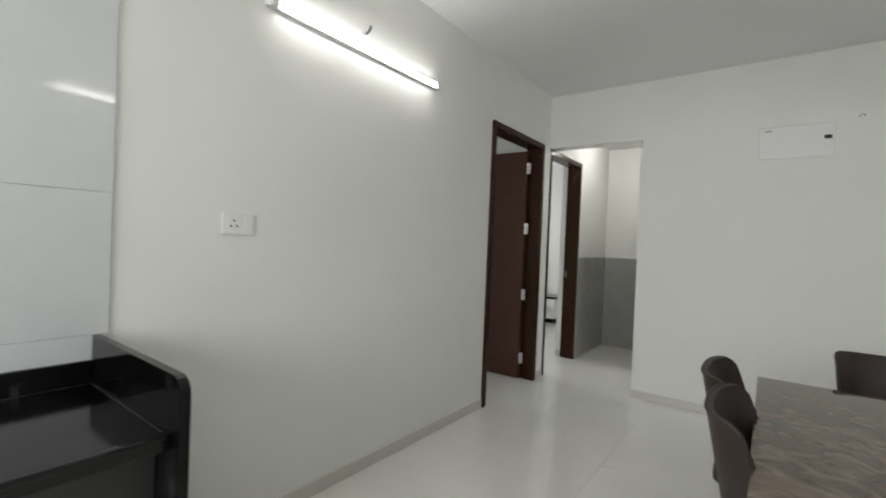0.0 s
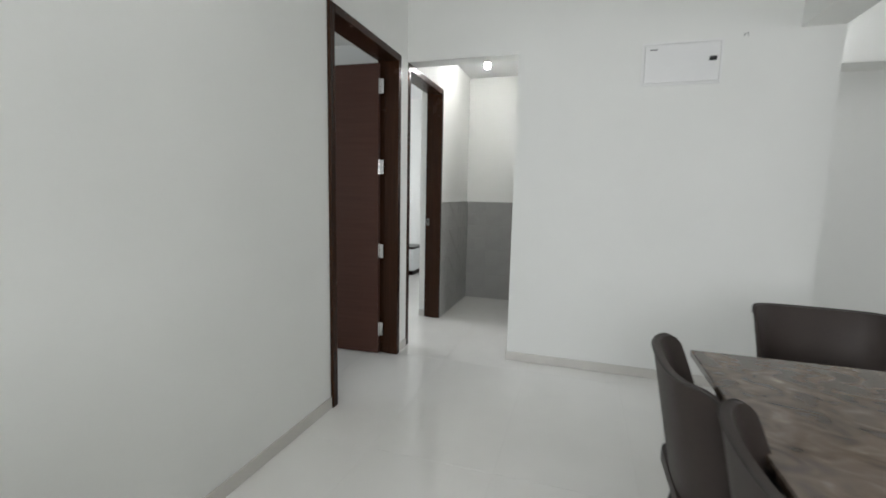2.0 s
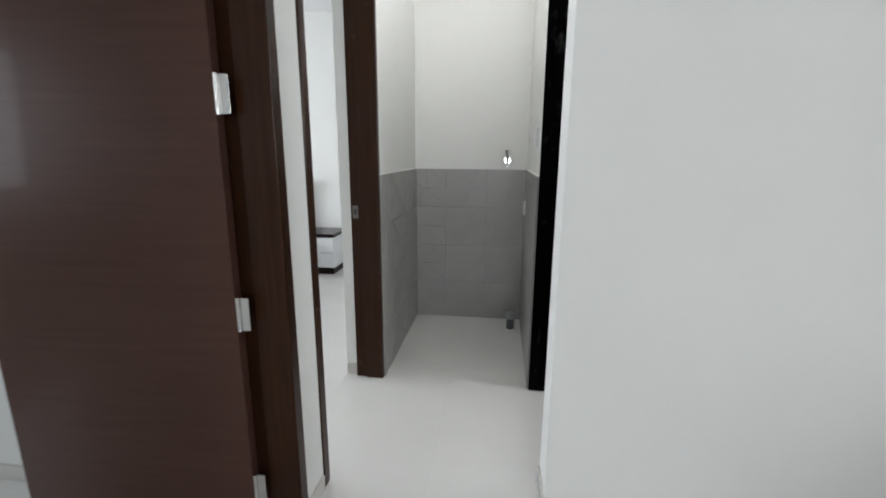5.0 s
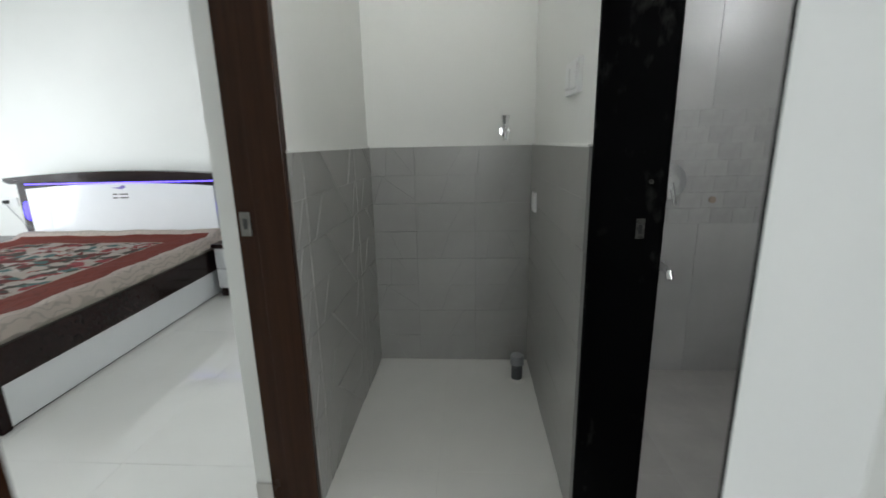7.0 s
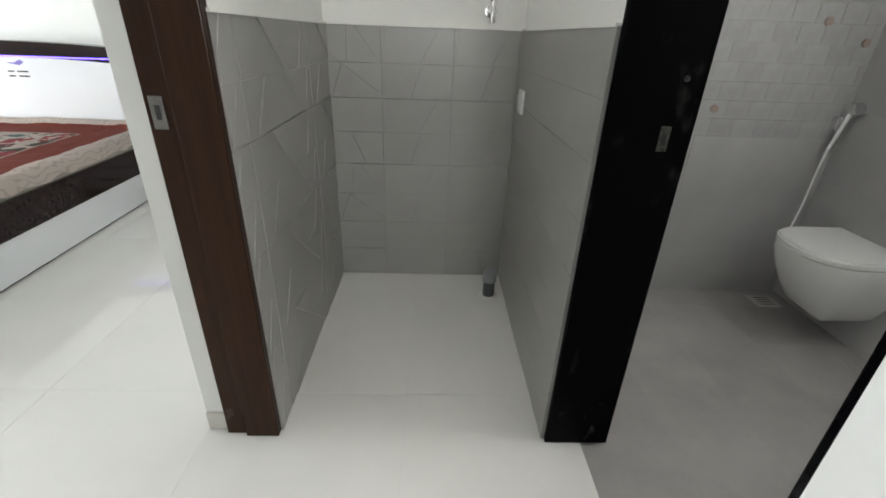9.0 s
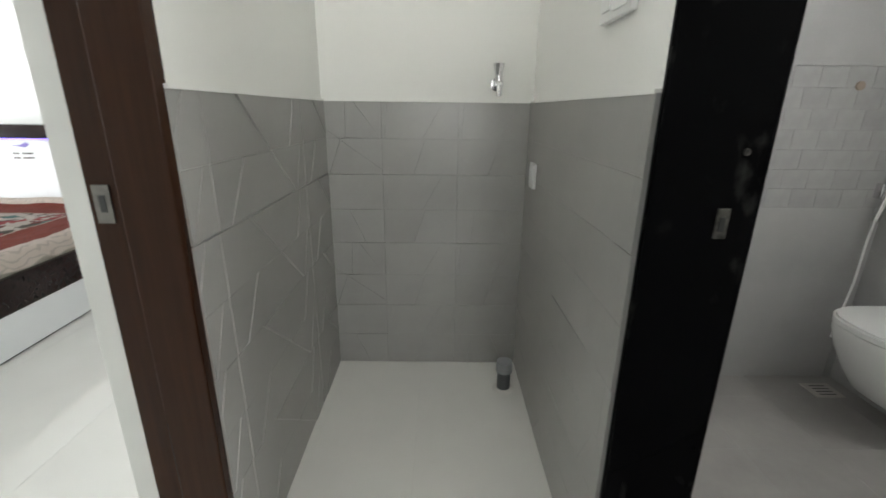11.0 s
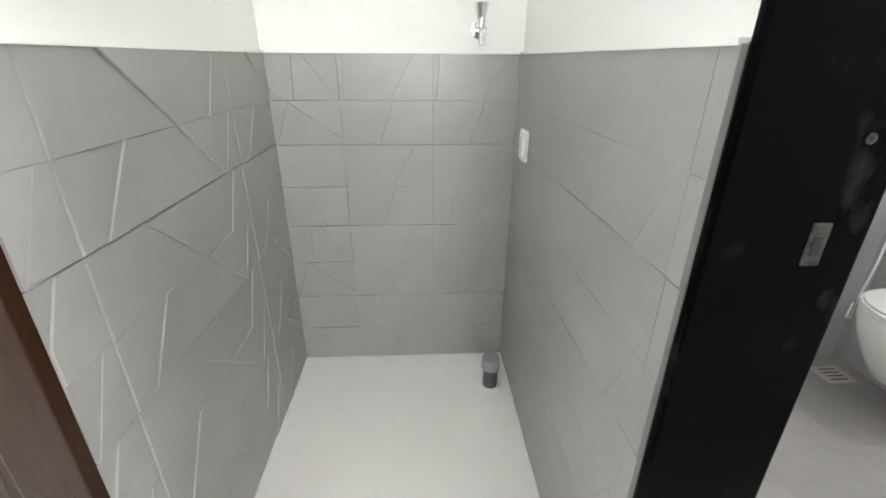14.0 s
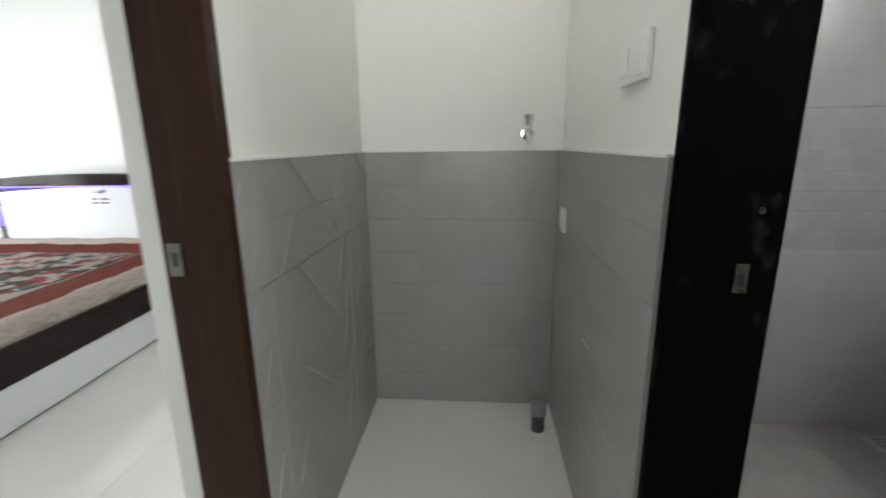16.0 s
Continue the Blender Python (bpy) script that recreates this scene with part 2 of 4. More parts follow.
M_LEATHER = material("brown_leatherette", (0.042, 0.031, 0.027), 0.5, spec=0.35, var=0.2, scale=9, bump=0.35, bump_scale=220, fine=0.08)
M_SEAM = material("dark_piping", (0.03, 0.024, 0.021), 0.6)
M_LEG = material("black_metal_leg", (0.015, 0.015, 0.016), 0.35, 0.4, bump=0.02)
M_MARBLE = marble("brown_marble")
M_WENGE = wood("wenge_laminate", (0.010, 0.005, 0.005), (0.022, 0.011, 0.010), 0.16, "x", 0.1)
M_GLOSSWHITE = material("gloss_white_laminate", (0.78, 0.79, 0.8), 0.05, var=0.02, bump=0)
M_COVER = bedspread("flowered_bedspread")
M_MATTRESS = material("cream_mattress", (0.6, 0.55, 0.48), 0.9, bump=0.3)
M_TUBE = glow("tube_glow", (1.0, 1.0, 0.98), 30)
M_BULB = glow("bulb_glow", (1.0, 0.975, 0.93), 245)
M_VIOLET = glow("violet_lamp", (0.1, 0.07, 1.0), 1.3)
M_STRIP = glow("violet_led_strip", (0.16, 0.1, 1.0), 3.5)
M_MOTIF = material("violet_print", (0.16, 0.12, 0.45), 0.3, bump=0)
M_GLASS = bpy.data.materials.new("window_glass")
M_GLASS.use_nodes = True
M_GLASS.node_tree.nodes["Principled BSDF"].inputs["Transmission Weight"].default_value = 1.0
M_GLASS.node_tree.nodes["Principled BSDF"].inputs["Roughness"].default_value = 0.0
M_ALU = material("white_aluminium", (0.7, 0.7, 0.7), 0.35, 0.0, bump=0)
M_GROUND = material("dusty_ground", (0.24, 0.21, 0.17), 0.9, var=0.25, scale=0.4, bump=0.3, bump_scale=6)


# ---- mesh helpers ----
def box(bm, x0, x1, y0, y1, z0, z1, bevel=0.0):
    vs = [bm.verts.new((x, y, z)) for x in (x0, x1) for y in (y0, y1) for z in (z0, z1)]
    fs = [bm.faces.new([vs[i] for i in q]) for q in ((0, 1, 3, 2), (4, 6, 7, 5), (0, 4, 5, 1), (2, 3, 7, 6), (0, 2, 6, 4), (1, 5, 7, 3))]
    if bevel > 0:
        bmesh.ops.bevel(bm, geom=list({e for f in fs for e in f.edges}), offset=bevel, segments=2, profile=0.6, affect="EDGES", clamp_overlap=True)
    return bm


def boxes(*rows, bevel=0.0):
    bm = bmesh.new()
    for r in rows:
        box(bm, *r, bevel=bevel)
    return bm


def rod(bm, a, b, r, r2=None, seg=14):
    a, b = Vector(a), Vector(b)
    m = Matrix.Translation((a + b) / 2) @ (b - a).to_track_quat("Z", "Y").to_matrix().to_4x4()
    bmesh.ops.create_cone(bm, cap_ends=True, segments=seg, radius1=r, radius2=r if r2 is None else r2, depth=(b - a).length, matrix=m)
    return bm


def pipe(bm, pts, r, seg=10):
    """A round tube along a bent line."""
    pts = [Vector(p) for p in pts]
    rings = []
    for i, p in enumerate(pts):
        d = (pts[min(i + 1, len(pts) - 1)] - pts[max(i - 1, 0)]).normalized()
        q = d.to_track_quat("Z", "Y")
        rings.append([bm.verts.new(p + q @ Vector((r * math.cos(k * math.tau / seg), r * math.sin(k * math.tau / seg), 0))) for k in range(seg)])
    for a, b in zip(rings, rings[1:]):
        for k in range(seg):
            bm.faces.new((a[k], a[(k + 1) % seg], b[(k + 1) % seg], b[k]))
    bm.faces.new(rings[0][::-1])
    bm.faces.new(rings[-1])
    return bm


def prism(bm, outline, a, b, axis="z"):
    """An outline pushed from a to b along an axis."""
    def at(p, h):
        return {"z": (p[0], p[1], h), "y": (p[0], h, p[1]), "x": (h, p[0], p[1])}[axis]
    lo = [bm.verts.new(at(p, a)) for p in outline]
    hi = [bm.verts.new(at(p, b)) for p in outline]
    n = len(outline)
    bm.faces.new(lo[::-1])
    bm.faces.new(hi)
    for i in range(n):
        bm.faces.new((lo[i], lo[(i + 1) % n], hi[(i + 1) % n], hi[i]))
    bmesh.ops.recalc_face_normals(bm, faces=bm.faces[:])
    return bm


def mesh_of(name, bm, mat, smooth=False):
    bmesh.ops.recalc_face_normals(bm, faces=bm.faces[:])
    me = bpy.data.meshes.new(name)
    bm.to_mesh(me)
    bm.free()
    me.materials.append(mat)
    if smooth:
        me.shade_smooth()
        me.set_sharp_from_angle(angle=radians(38))
    return me


def part(name, bm, mat, parent=None, label="", smooth=False):
    ob = new(name, mesh_of(name, bm, mat, smooth))
    if parent:
        ob.parent = parent
    if label:
        ob["label"] = label
    return ob


def thing(name, x, y, z, label, category, group="", kind="", rz=0):
    ob = new(name)
    ob.matrix_world = pose(x, y, z, 0, 0, rz)
    ob.empty_display_size = 0.1
    return tagged(ob, label, category, group, kind)


def structure(name, bm, mat, label, category):
    return tagged(part(name, bm, mat), label, category, kind="structure")


def wall_x(x0, x1, y0, y1, z0, z1, holes):
    """A wall that runs along y, with holes (y0, y1, z0, z1), as butted blocks."""
    rows, y = [], y0
    for a, b, c, d in sorted(holes):
        if a > y:
            rows.append((x0, x1, y, a, z0, z1))
        if c > z0:
            rows.append((x0, x1, a, b, z0, c))
        if d < z1:
            rows.append((x0, x1, a, b, d, z1))
        y = b
    if y1 > y:
        rows.append((x0, x1, y, y1, z0, z1))
    return boxes(*rows)


def wall_y(y0, y1, x0, x1, z0, z1, holes):
    rows, x = [], x0
    for a, b, c, d in sorted(holes):
        if a > x:
            rows.append((x, a, y0, y1, z0, z1))
        if c > z0:
            rows.append((a, b, y0, y1, z0, c))
        if d < z1:
            rows.append((a, b, y0, y1, d, z1))
        x = b
    if x1 > x:
        rows.append((x, x1, y0, y1, z0, z1))
    return boxes(*rows)

# ---- plan ----
WX = -0.018          # face of the long wall
WY0, WY1 = 1.09, 1.24  # wall with the distribution board
PX = 0.80            # right side of the passage
NY = 2.972           # back of the utility nook
HC, NC = 2.66, 2.53  # ceilings

structure("wall_long", wall_x(-0.232, WX, -5.0, 4.5, 0, 2.8, [(0.0, 0.93, 0, 2.18), (1.098, 1.97, 0, 2.18)]), M_WALL, "plain white painted wall with two door openings", "wall")
structure("wall_board", wall_y(WY0, WY1, WX, 2.63, 0, 2.8, [(WX, PX, 0, 2.18)]), M_WALL, "white painted wall with an opening to the passage", "wall")
structure("wall_passage", wall_x(PX, 0.97, WY1, NY, 0, 2.8, [(1.256, 1.938, 0, 2.155)]), M_WALL, "white painted passage wall with bathroom opening", "wall")
structure("wall_nook", boxes((WX, 2.45, NY, NY + 0.12, 0, 2.8)), M_WALL, "white painted back wall above grey tiles", "wall")
structure("wall_foyer_side", boxes((2.5, 2.63, WY1, 2.45, 0, 2.8)), M_WALL, "white painted side wall of the foyer", "wall")
structure("wall_foyer", boxes((2.63, 6.1, 2.33, 2.45, 0, 2.8)), M_WALL, "white painted wall at the end of the foyer", "wall")
structure("beam_foyer", boxes((2.63, 6.0, 2.06, 2.33, 2.24, HC)), M_WALL, "white painted beam across the foyer", "beam")
structure("wall_dining", boxes((2.42, 2.63, -5.0, -0.1, 0, 2.8)), M_WALL, "white painted wall beside the dining table", "wall")
structure("beam_dining", boxes((2.42, 2.63, -0.1, WY0, 2.21, HC)), M_WALL, "white painted beam over the open side", "beam")
structure("wall_kitchen", wall_y(-5.15, -5.0, -0.22, 6.1, 0, 2.8, [(0.4, 2.2, 0.95, 2.15)]), M_WALL, "white painted kitchen wall with a window", "wall")
structure("wall_living", wall_x(6.1, 6.25, -5.15, 2.45, 0, 2.8, [(-2.2, 0.2, 0.3, 2.3)]), M_WALL, "white painted living room wall with a window", "wall")
structure("wall_bath_right", wall_x(2.22, 2.32, WY1, NY, 0, 2.8, [(1.5, 2.0, 1.77, 2.13)]), M_WALL, "bathroom side wall", "wall")
structure("wall_bed_head", boxes((-4.35, -0.22, 4.42, 4.55, 0, 2.8)), M_WALL, "white painted bedroom wall behind the bed", "wall")
structure("wall_bed_window", wall_x(-4.45, -4.3, 1.0, 4.55, 0, 2.8, [(2.0, 3.4, 0.06, 2.1)]), M_WALL, "white bedroom wall with a glazed balcony door", "wall")
structure("wall_between_bedrooms", boxes((-4.3, -0.22, 0.98, 1.08, 0, 2.8)), M_WALL, "white painted wall between the two bedrooms", "wall")
structure("wall_room_window", wall_x(-3.45, -3.3, -2.4, 0.98, 0, 2.8, [(-1.7, -0.5, 0.9, 2.1)]), M_WALL, "white small bedroom wall with a window", "wall")
structure("wall_room_end", boxes((-3.45, -0.22, -2.5, -2.38, 0, 2.8)), M_WALL, "white painted end wall of the small bedroom", "wall")
structure("beam_room", boxes((-3.3, -0.22, 0.7, 0.98, 2.3, 2.66)), M_WALL, "white painted beam in the small bedroom", "beam")

structure("ceiling_hall", boxes((WX, 6.1, -5.0, WY0, HC, 2.78), (2.63, 6.1, WY0, 2.33, HC, 2.78)), M_CEIL, "flat pale grey painted ceiling", "ceiling")
structure("ceiling_passage", boxes((WX, PX, WY1, NY, NC, 2.78)), M_CEIL, "flat white passage ceiling", "ceiling")
structure("ceiling_bath", boxes((0.97, 2.22, WY1, NY, 2.4, 2.78)), M_CEIL, "flat white bathroom ceiling", "ceiling")
structure("ceiling_bedroom", boxes((-4.3, -0.22, 1.08, 4.42, HC, 2.78)), M_CEIL, "flat white bedroom ceiling", "ceiling")
structure("ceiling_room", boxes((-3.3, -0.22, -2.38, 0.98, HC, 2.78)), M_CEIL, "flat white small bedroom ceiling", "ceiling")
structure("roof_slab", boxes((-4.6, 6.3, -5.3, 4.7, 2.8, 2.95)), M_CEIL, "concrete slab over the flat", "roof")
structure("ground", boxes((-400, 400, -400, 400, -9.2, -9.0)), M_GROUND, "dusty open ground far below the windows", "ground")

# skirtings, in lengths between the openings
SK = [
    ("x", WX, -2.378, -0.002, 1), ("x", WX, 0.932, WY0, 1),
    ("y", WY0, PX, 2.42, -1), ("x", PX, WY1 - 0.15, 1.254, -1),
    ("x", 2.42, -5.0, -0.1, -1), ("y", -0.1, 2.42, 2.63, 1), ("y", 2.33, 2.63, 6.1, -1),
    ("y", 4.42, -4.3, -0.22, -1), ("x", -0.232, 2.012, 4.42, -1), ("x", -0.232, 1.08, 1.096, -1),
    ("x", -4.3, 1.08, 2.0, 1), ("x", -4.3, 3.4, 4.42, 1), ("y", 0.98, -3.3, -0.22, -1),
]
for axis, at, a, b, side in SK:
    lo, hi = (at, at + 0.009) if side > 0 else (at - 0.009, at)
    row = (lo, hi, a, b, 0.001, 0.066) if axis == "x" else (a, b, lo, hi, 0.001, 0.066)
    structure("baseboard", boxes(row, bevel=0.002), M_SKIRT, "low ivory tile skirting along the wall", "baseboard")
structure("baseboard", boxes((-0.23, -0.17, 1.961, 1.969, 0.001, 0.066)), M_SKIRT, "low ivory tile skirting beside the door frame", "baseboard")


# ---- doors ----
def door_frame(name, y0, y1, label, x_back=-0.168, x_front=0.0, far=0.047):
    """A rebated wooden frame in the long wall; y0 and y1 are its outer sides."""
    d = thing(name, x_front, (y0 + y1) / 2, 0, label, "door frame", kind="structure")
    cx, h = 0.0, (y1 - y0) / 2
    w = 0.047
    inner = h - far
    depth = x_front - x_back
    for s in (-1, 1):
        a, b = (inner, h) if s > 0 else (-h, -h + w)
        bm = bmesh.new()
        box(bm, -depth * 0.62, 0, a, b, 0.001, 2.18, bevel=0.003)
        c0, c1 = (a + 0.012, b) if s > 0 else (a, b - 0.013)
        box(bm, -depth, -depth * 0.62, c0, c1, 0.001, 2.18)
        part("jamb", bm, M_FRAME, d)
    bm = bmesh.new()
    box(bm, -depth * 0.62, 0, -h + w, inner, 2.18 - w, 2.18, bevel=0.003)
    box(bm, -depth, -depth * 0.62, -h + w, inner, 2.193 - w, 2.18)
    part("head", bm, M_FRAME, d)
    return d


f1 = door_frame("door_frame_1", 0.0, 0.932, "dark brown wooden door frame in white wall")
f2 = door_frame("door_frame_2", 1.098, 1.97, "dark brown wooden door frame beside grey tiles", x_front=-0.012, x_back=-0.168, far=0.034)
sp = boxes((-0.146, -0.116, 0.4105, 0.4145, 0.912, 0.98), bevel=0.001)
plate = part("strike_plate", sp, M_PLATE, f2, "bright steel strike plate")
part("latch_hole", boxes((-0.136, -0.125, 0.4095, 0.411, 0.932, 0.962)), M_BLACKPL, plate)

# open door leaf of the first bedroom
leaf = thing("door_leaf", -0.13, 0.885, 0, "brown veneered flush door standing wide open", "door", kind="structure", rz=2.5)
part("panel", boxes((-0.815, -0.012, -0.036, 0.0, 0.008, 2.118), bevel=0.002), M_LEAF, leaf)
for zc in (0.2, 0.79, 1.4, 1.96):
    bm = boxes((-0.011, 0.028, -0.036, -0.032, zc - 0.05, zc + 0.05), bevel=0.001)
    hg = part("hinge", bm, M_STEEL, leaf, "steel butt hinge")
    bm = bmesh.new()
    rod(bm, (-0.004, -0.038, zc - 0.052), (-0.004, -0.038, zc + 0.052), 0.006, seg=10)
    part("knuckle", bm, M_STEEL, hg, smooth=True)

# black granite frame of the bathroom opening
gf = thing("bathroom_door_frame", 0.885, 1.618, 0, "polished black granite frame with dusty smears", "door frame", kind="structure")
part("jamb", boxes((-0.088, 0.104, 0.304, 0.32, 0.001, 2.13), bevel=0.005), M_GRANITE, gf)
part("jamb", boxes((-0.083, 0.104, -0.362, -0.35, 0.001, 2.13), bevel=0.003), M_GRANITE, gf)
part("lintel", boxes((-0.088, 0.104, -0.362, 0.32, 2.13, 2.155), bevel=0.003), M_GRANITE, gf)
lp = part("strike_plate", boxes((0.032, 0.054, 0.3015, 0.305, 0.902, 0.955), bevel=0.001), M_DULL, gf, "scratched steel latch plate")
part("latch_hole", boxes((0.037, 0.047, 0.3, 0.302, 0.915, 0.94)), M_BLACKPL, lp)
bm = bmesh.new()
rod(bm, (0.06, 0.3045, 1.05), (0.06, 0.3015, 1.05), 0.006)
part("plug", bm, M_DULL, gf, "small pale wall plug")


# ---- windows ----
def window(name, m, w, h, label, panes=2):
    """A framed sliding window: local x along the wall, y through it, foot at z = 0."""
    wd = thing(name, 0, 0, 0, label, "window", kind="structure")
    wd.matrix_world = m
    part("window_frame", boxes((-w / 2, w / 2, -0.03, 0.03, 0, 0.05), (-w / 2, w / 2, -0.03, 0.03, h - 0.05, h), (-w / 2, -w / 2 + 0.05, -0.03, 0.03, 0.05, h - 0.05), (w / 2 - 0.05, w / 2, -0.03, 0.03, 0.05, h - 0.05)), M_ALU, wd)
    pw = (w - 0.1) / panes
    for i in range(panes):
        x0 = -w / 2 + 0.05 + i * pw
        part("sash", boxes((x0, x0 + 0.03, -0.015, 0.015, 0.05, h - 0.05), (x0 + pw - 0.03, x0 + pw, -0.015, 0.015, 0.05, h - 0.05)), M_ALU, wd)
        p = part("pane", boxes((x0 + 0.03, x0 + pw - 0.03, -0.003, 0.003, 0.05, h - 0.05)), M_GLASS, wd)
        p.visible_shadow = False
    return wd


window("window_1", pose(1.3, -5.06, 0.95), 1.8, 1.2, "white framed sliding kitchen window")
window("window_2", pose(6.17, -1.0, 0.3, 0, 0, 90), 2.4, 2.0, "assumed white framed living room window, out of view")
window("window_3", pose(-4.37, 2.7, 0.06, 0, 0, 90), 1.4, 2.04, "white framed glazed balcony door")
window("window_4", pose(-3.37, -1.1, 0.9, 0, 0, 90), 1.2, 1.2, "assumed white framed small bedroom window, out of view")


# ---- fittings on the hall walls ----
def tube_light(x, y, z, rz, length=1.15):
    t = thing("tube_light", x, y, z, "slim white LED tube light, lit, on wall", "lamp", rz=rz)
    part("housing", boxes((0, 0.024, -length / 2, length / 2, -0.018, 0.018), bevel=0.003), M_WHITEPL, t)
    bm = bmesh.new()
    rod(bm, (0.032, -length / 2 + 0.02, 0), (0.032, length / 2 - 0.02, 0), 0.013, seg=16)
    part("tube", bm, M_TUBE, t, "glowing white tube", smooth=True)
    for s in (-1, 1):
        a = s * (length / 2 - 0.01)
        part("end_cap", boxes((0.002, 0.048, min(a, a - s * 0.03), max(a, a - s * 0.03) + 0.001, -0.02, 0.02), bevel=0.003), M_WHITEPL, t)
    return t


tube_light(WX, -1.285, 2.20, 0)
tube_light(2.63, 1.75, 2.45, 0, 0.9)
tube_light(2.42, -1.82, 2.24, 180, 0.45)

hk = thing("wall_hook", WX, -1.307, 2.30, "small dark cable stub above the tube light", "hook")
bm = pipe(bmesh.new(), [(0, 0, -0.012), (0.02, 0.0, -0.01), (0.035, 0.002, 0.004), (0.038, 0.004, 0.022)], 0.006)
part("stub", bm, M_GREYPL, hk, smooth=True)
bm = bmesh.new()
rod(bm, (0, 0, -0.012), (0.006, 0, -0.012), 0.016)
part("base", bm, M_WHITEPL, hk, smooth=True)

so = thing("wall_socket", WX, -1.94, 1.277, "white modular socket plate on wall", "socket")
part("plate", boxes((0, 0.009, -0.066, 0.066, -0.042, 0.042), bevel=0.003), M_WHITEPL, so)
part("switch", boxes((0.008, 0.013, 0.022, 0.052, -0.022, 0.022), bevel=0.002), M_WHITEPL, so)
sk = part("outlet", boxes((0.008, 0.011, -0.052, 0.008, -0.026, 0.026), bevel=0.002), M_WHITEPL, so)
for dy, dz in ((-0.022, 0.013), (-0.034, -0.009), (-0.01, -0.009)):
    bm = bmesh.new()
    rod(bm, (0.0095, dy, dz), (0.0118, dy, dz), 0.0045, seg=10)
    part("pin_hole", bm, M_BLACKPL, sk)

db = thing("distribution_board", 1.81, WY0, 2.052, "flush white distribution board with black latch", "electrical box")
part("rim", boxes((-0.225, 0.225, -0.006, 0, 0.118, 0.13), (-0.225, 0.225, -0.006, 0, -0.13, -0.118), (-0.225, -0.213, -0.006, 0, -0.118, 0.118), (0.213, 0.225, -0.006, 0, -0.118, 0.118)), M_WHITEPL, db)
dd = part("door", boxes((-0.209, 0.209, -0.01, 0.0, -0.114, 0.114), bevel=0.003), M_WHITEPL, db)
part("latch", boxes((0.152, 0.192, -0.0135, -0.009, 0.004, 0.03), bevel=0.002), M_BLACKPL, dd, "black latch")
part("label_strip", boxes((-0.18, -0.14, -0.0112, -0.0098, 0.084, 0.09)), M_GREYPL, dd)

ws = thing("wire_stub", 2.145, WY0, 2.195, "two thin wire ends sticking from wall", "wire")
for s in (-1, 1):
    part("wire", pipe(bmesh.new(), [(s * 0.004, 0, 0.006), (s * 0.008, -0.012, 0.004), (s * 0.012, -0.016, -0.014)], 0.0018, 6), M_GREYPL, ws)

sw2 = thing("switch_plate", 2.42, -0.44, 1.14, "white switch plate on dining wall", "switch")
part("plate", boxes((-0.009, 0, -0.06, 0.06, -0.043, 0.043), bevel=0.003), M_WHITEPL, sw2)
for dy in (-0.03, 0, 0.03):
    part("switch", boxes((-0.013, -0.008, dy - 0.012, dy + 0.012, -0.024, 0.024), bevel=0.002), M_WHITEPL, sw2)

# ---- kitchen counter ----
kc = thing("kitchen_platform", WX, -2.385, 0, "black granite kitchen platform with raised end panel", "counter")


def side_outline(d, top, r):
    pts = [(0.012, 0.001), (d, 0.001)]
    for k in range(7):
        a = k * math.pi / 12
        pts.append((d - r + r * math.cos(a), top - r + r * math.sin(a)))
    return pts + [(0.012, top)]


bm = prism(bmesh.new(), side_outline(0.645, 0.9, 0.045), -0.018, 0.004, "y")
part("end_panel", bm, M_WORKTOP, kc, "black granite upright end panel", smooth=True)
part("worktop", boxes((0.012, 0.6, -2.6, -0.02, 0.722, 0.752), bevel=0.004), M_WORKTOP, kc)
part("front_lip", boxes((0.58, 0.605, -2.6, -0.02, 0.748, 0.764), bevel=0.004), M_WORKTOP, kc)
part("upstand", boxes((0.012, 0.03, -2.6, -0.02, 0.754, 0.824), bevel=0.003), M_WORKTOP, kc)
part("sealant", boxes((0.03, 0.033, -2.6, -0.023, 0.7525, 0.7536)), M_DULL, kc, "pale joint along the upstand")
part("sealant", boxes((0.034, 0.575, -0.0235, -0.0195, 0.7525, 0.7536)), M_DULL, kc, "pale joint along the end panel")
part("front_panel", boxes((0.5, 0.52, -2.6, -0.02, 0.09, 0.721)), M_BLACKPL, kc)
part("shelf", boxes((0.03, 0.498, -2.6, -0.02, 0.09, 0.12)), M_WORKTOP, kc)


# ---- dining set ----
def rounded_rect(x0, x1, y0, y1, r, n=6):
    pts = []
    for cx, cy, a0 in ((x1 - r, y1 - r, 0), (x0 + r, y1 - r, 90), (x0 + r, y0 + r, 180), (x1 - r, y0 + r, 270)):
        for k in range(n + 1):
            a = radians(a0 + 90 * k / n)
            pts.append((cx + r * math.cos(a), cy + r * math.sin(a)))
    return pts


tb = thing("dining_table", 2.025, -1.05, 0, "dining table with polished brown marble top", "table")
TW, TL = 0.355, 0.7
bm = prism(bmesh.new(), [(-TW, -TL), (TW - 0.07, -TL), (TW, -TL + 0.2), (TW, TL - 0.2), (TW - 0.07, TL), (-TW, TL)], 0.656, 0.68)
bmesh.ops.bevel(bm, geom=bm.edges[:], offset=0.003, segments=2, affect="EDGES")
part("tabletop", bm, M_MARBLE, tb, "polished brown marble top")
part("apron", boxes((-TW + 0.06, TW - 0.06, -TL + 0.22, TL - 0.22, 0.6, 0.655)), M_LEG, tb)
for sx in (-1, 1):
    for sy in (-1, 1):
        bm = bmesh.new()
        rod(bm, (sx * (TW - 0.1), sy * (TL - 0.1), 0.001), (sx * (TW - 0.08), sy * (TL - 0.12), 0.655), 0.016, 0.026)
        part("leg", bm, M_LEG, tb, smooth=True)


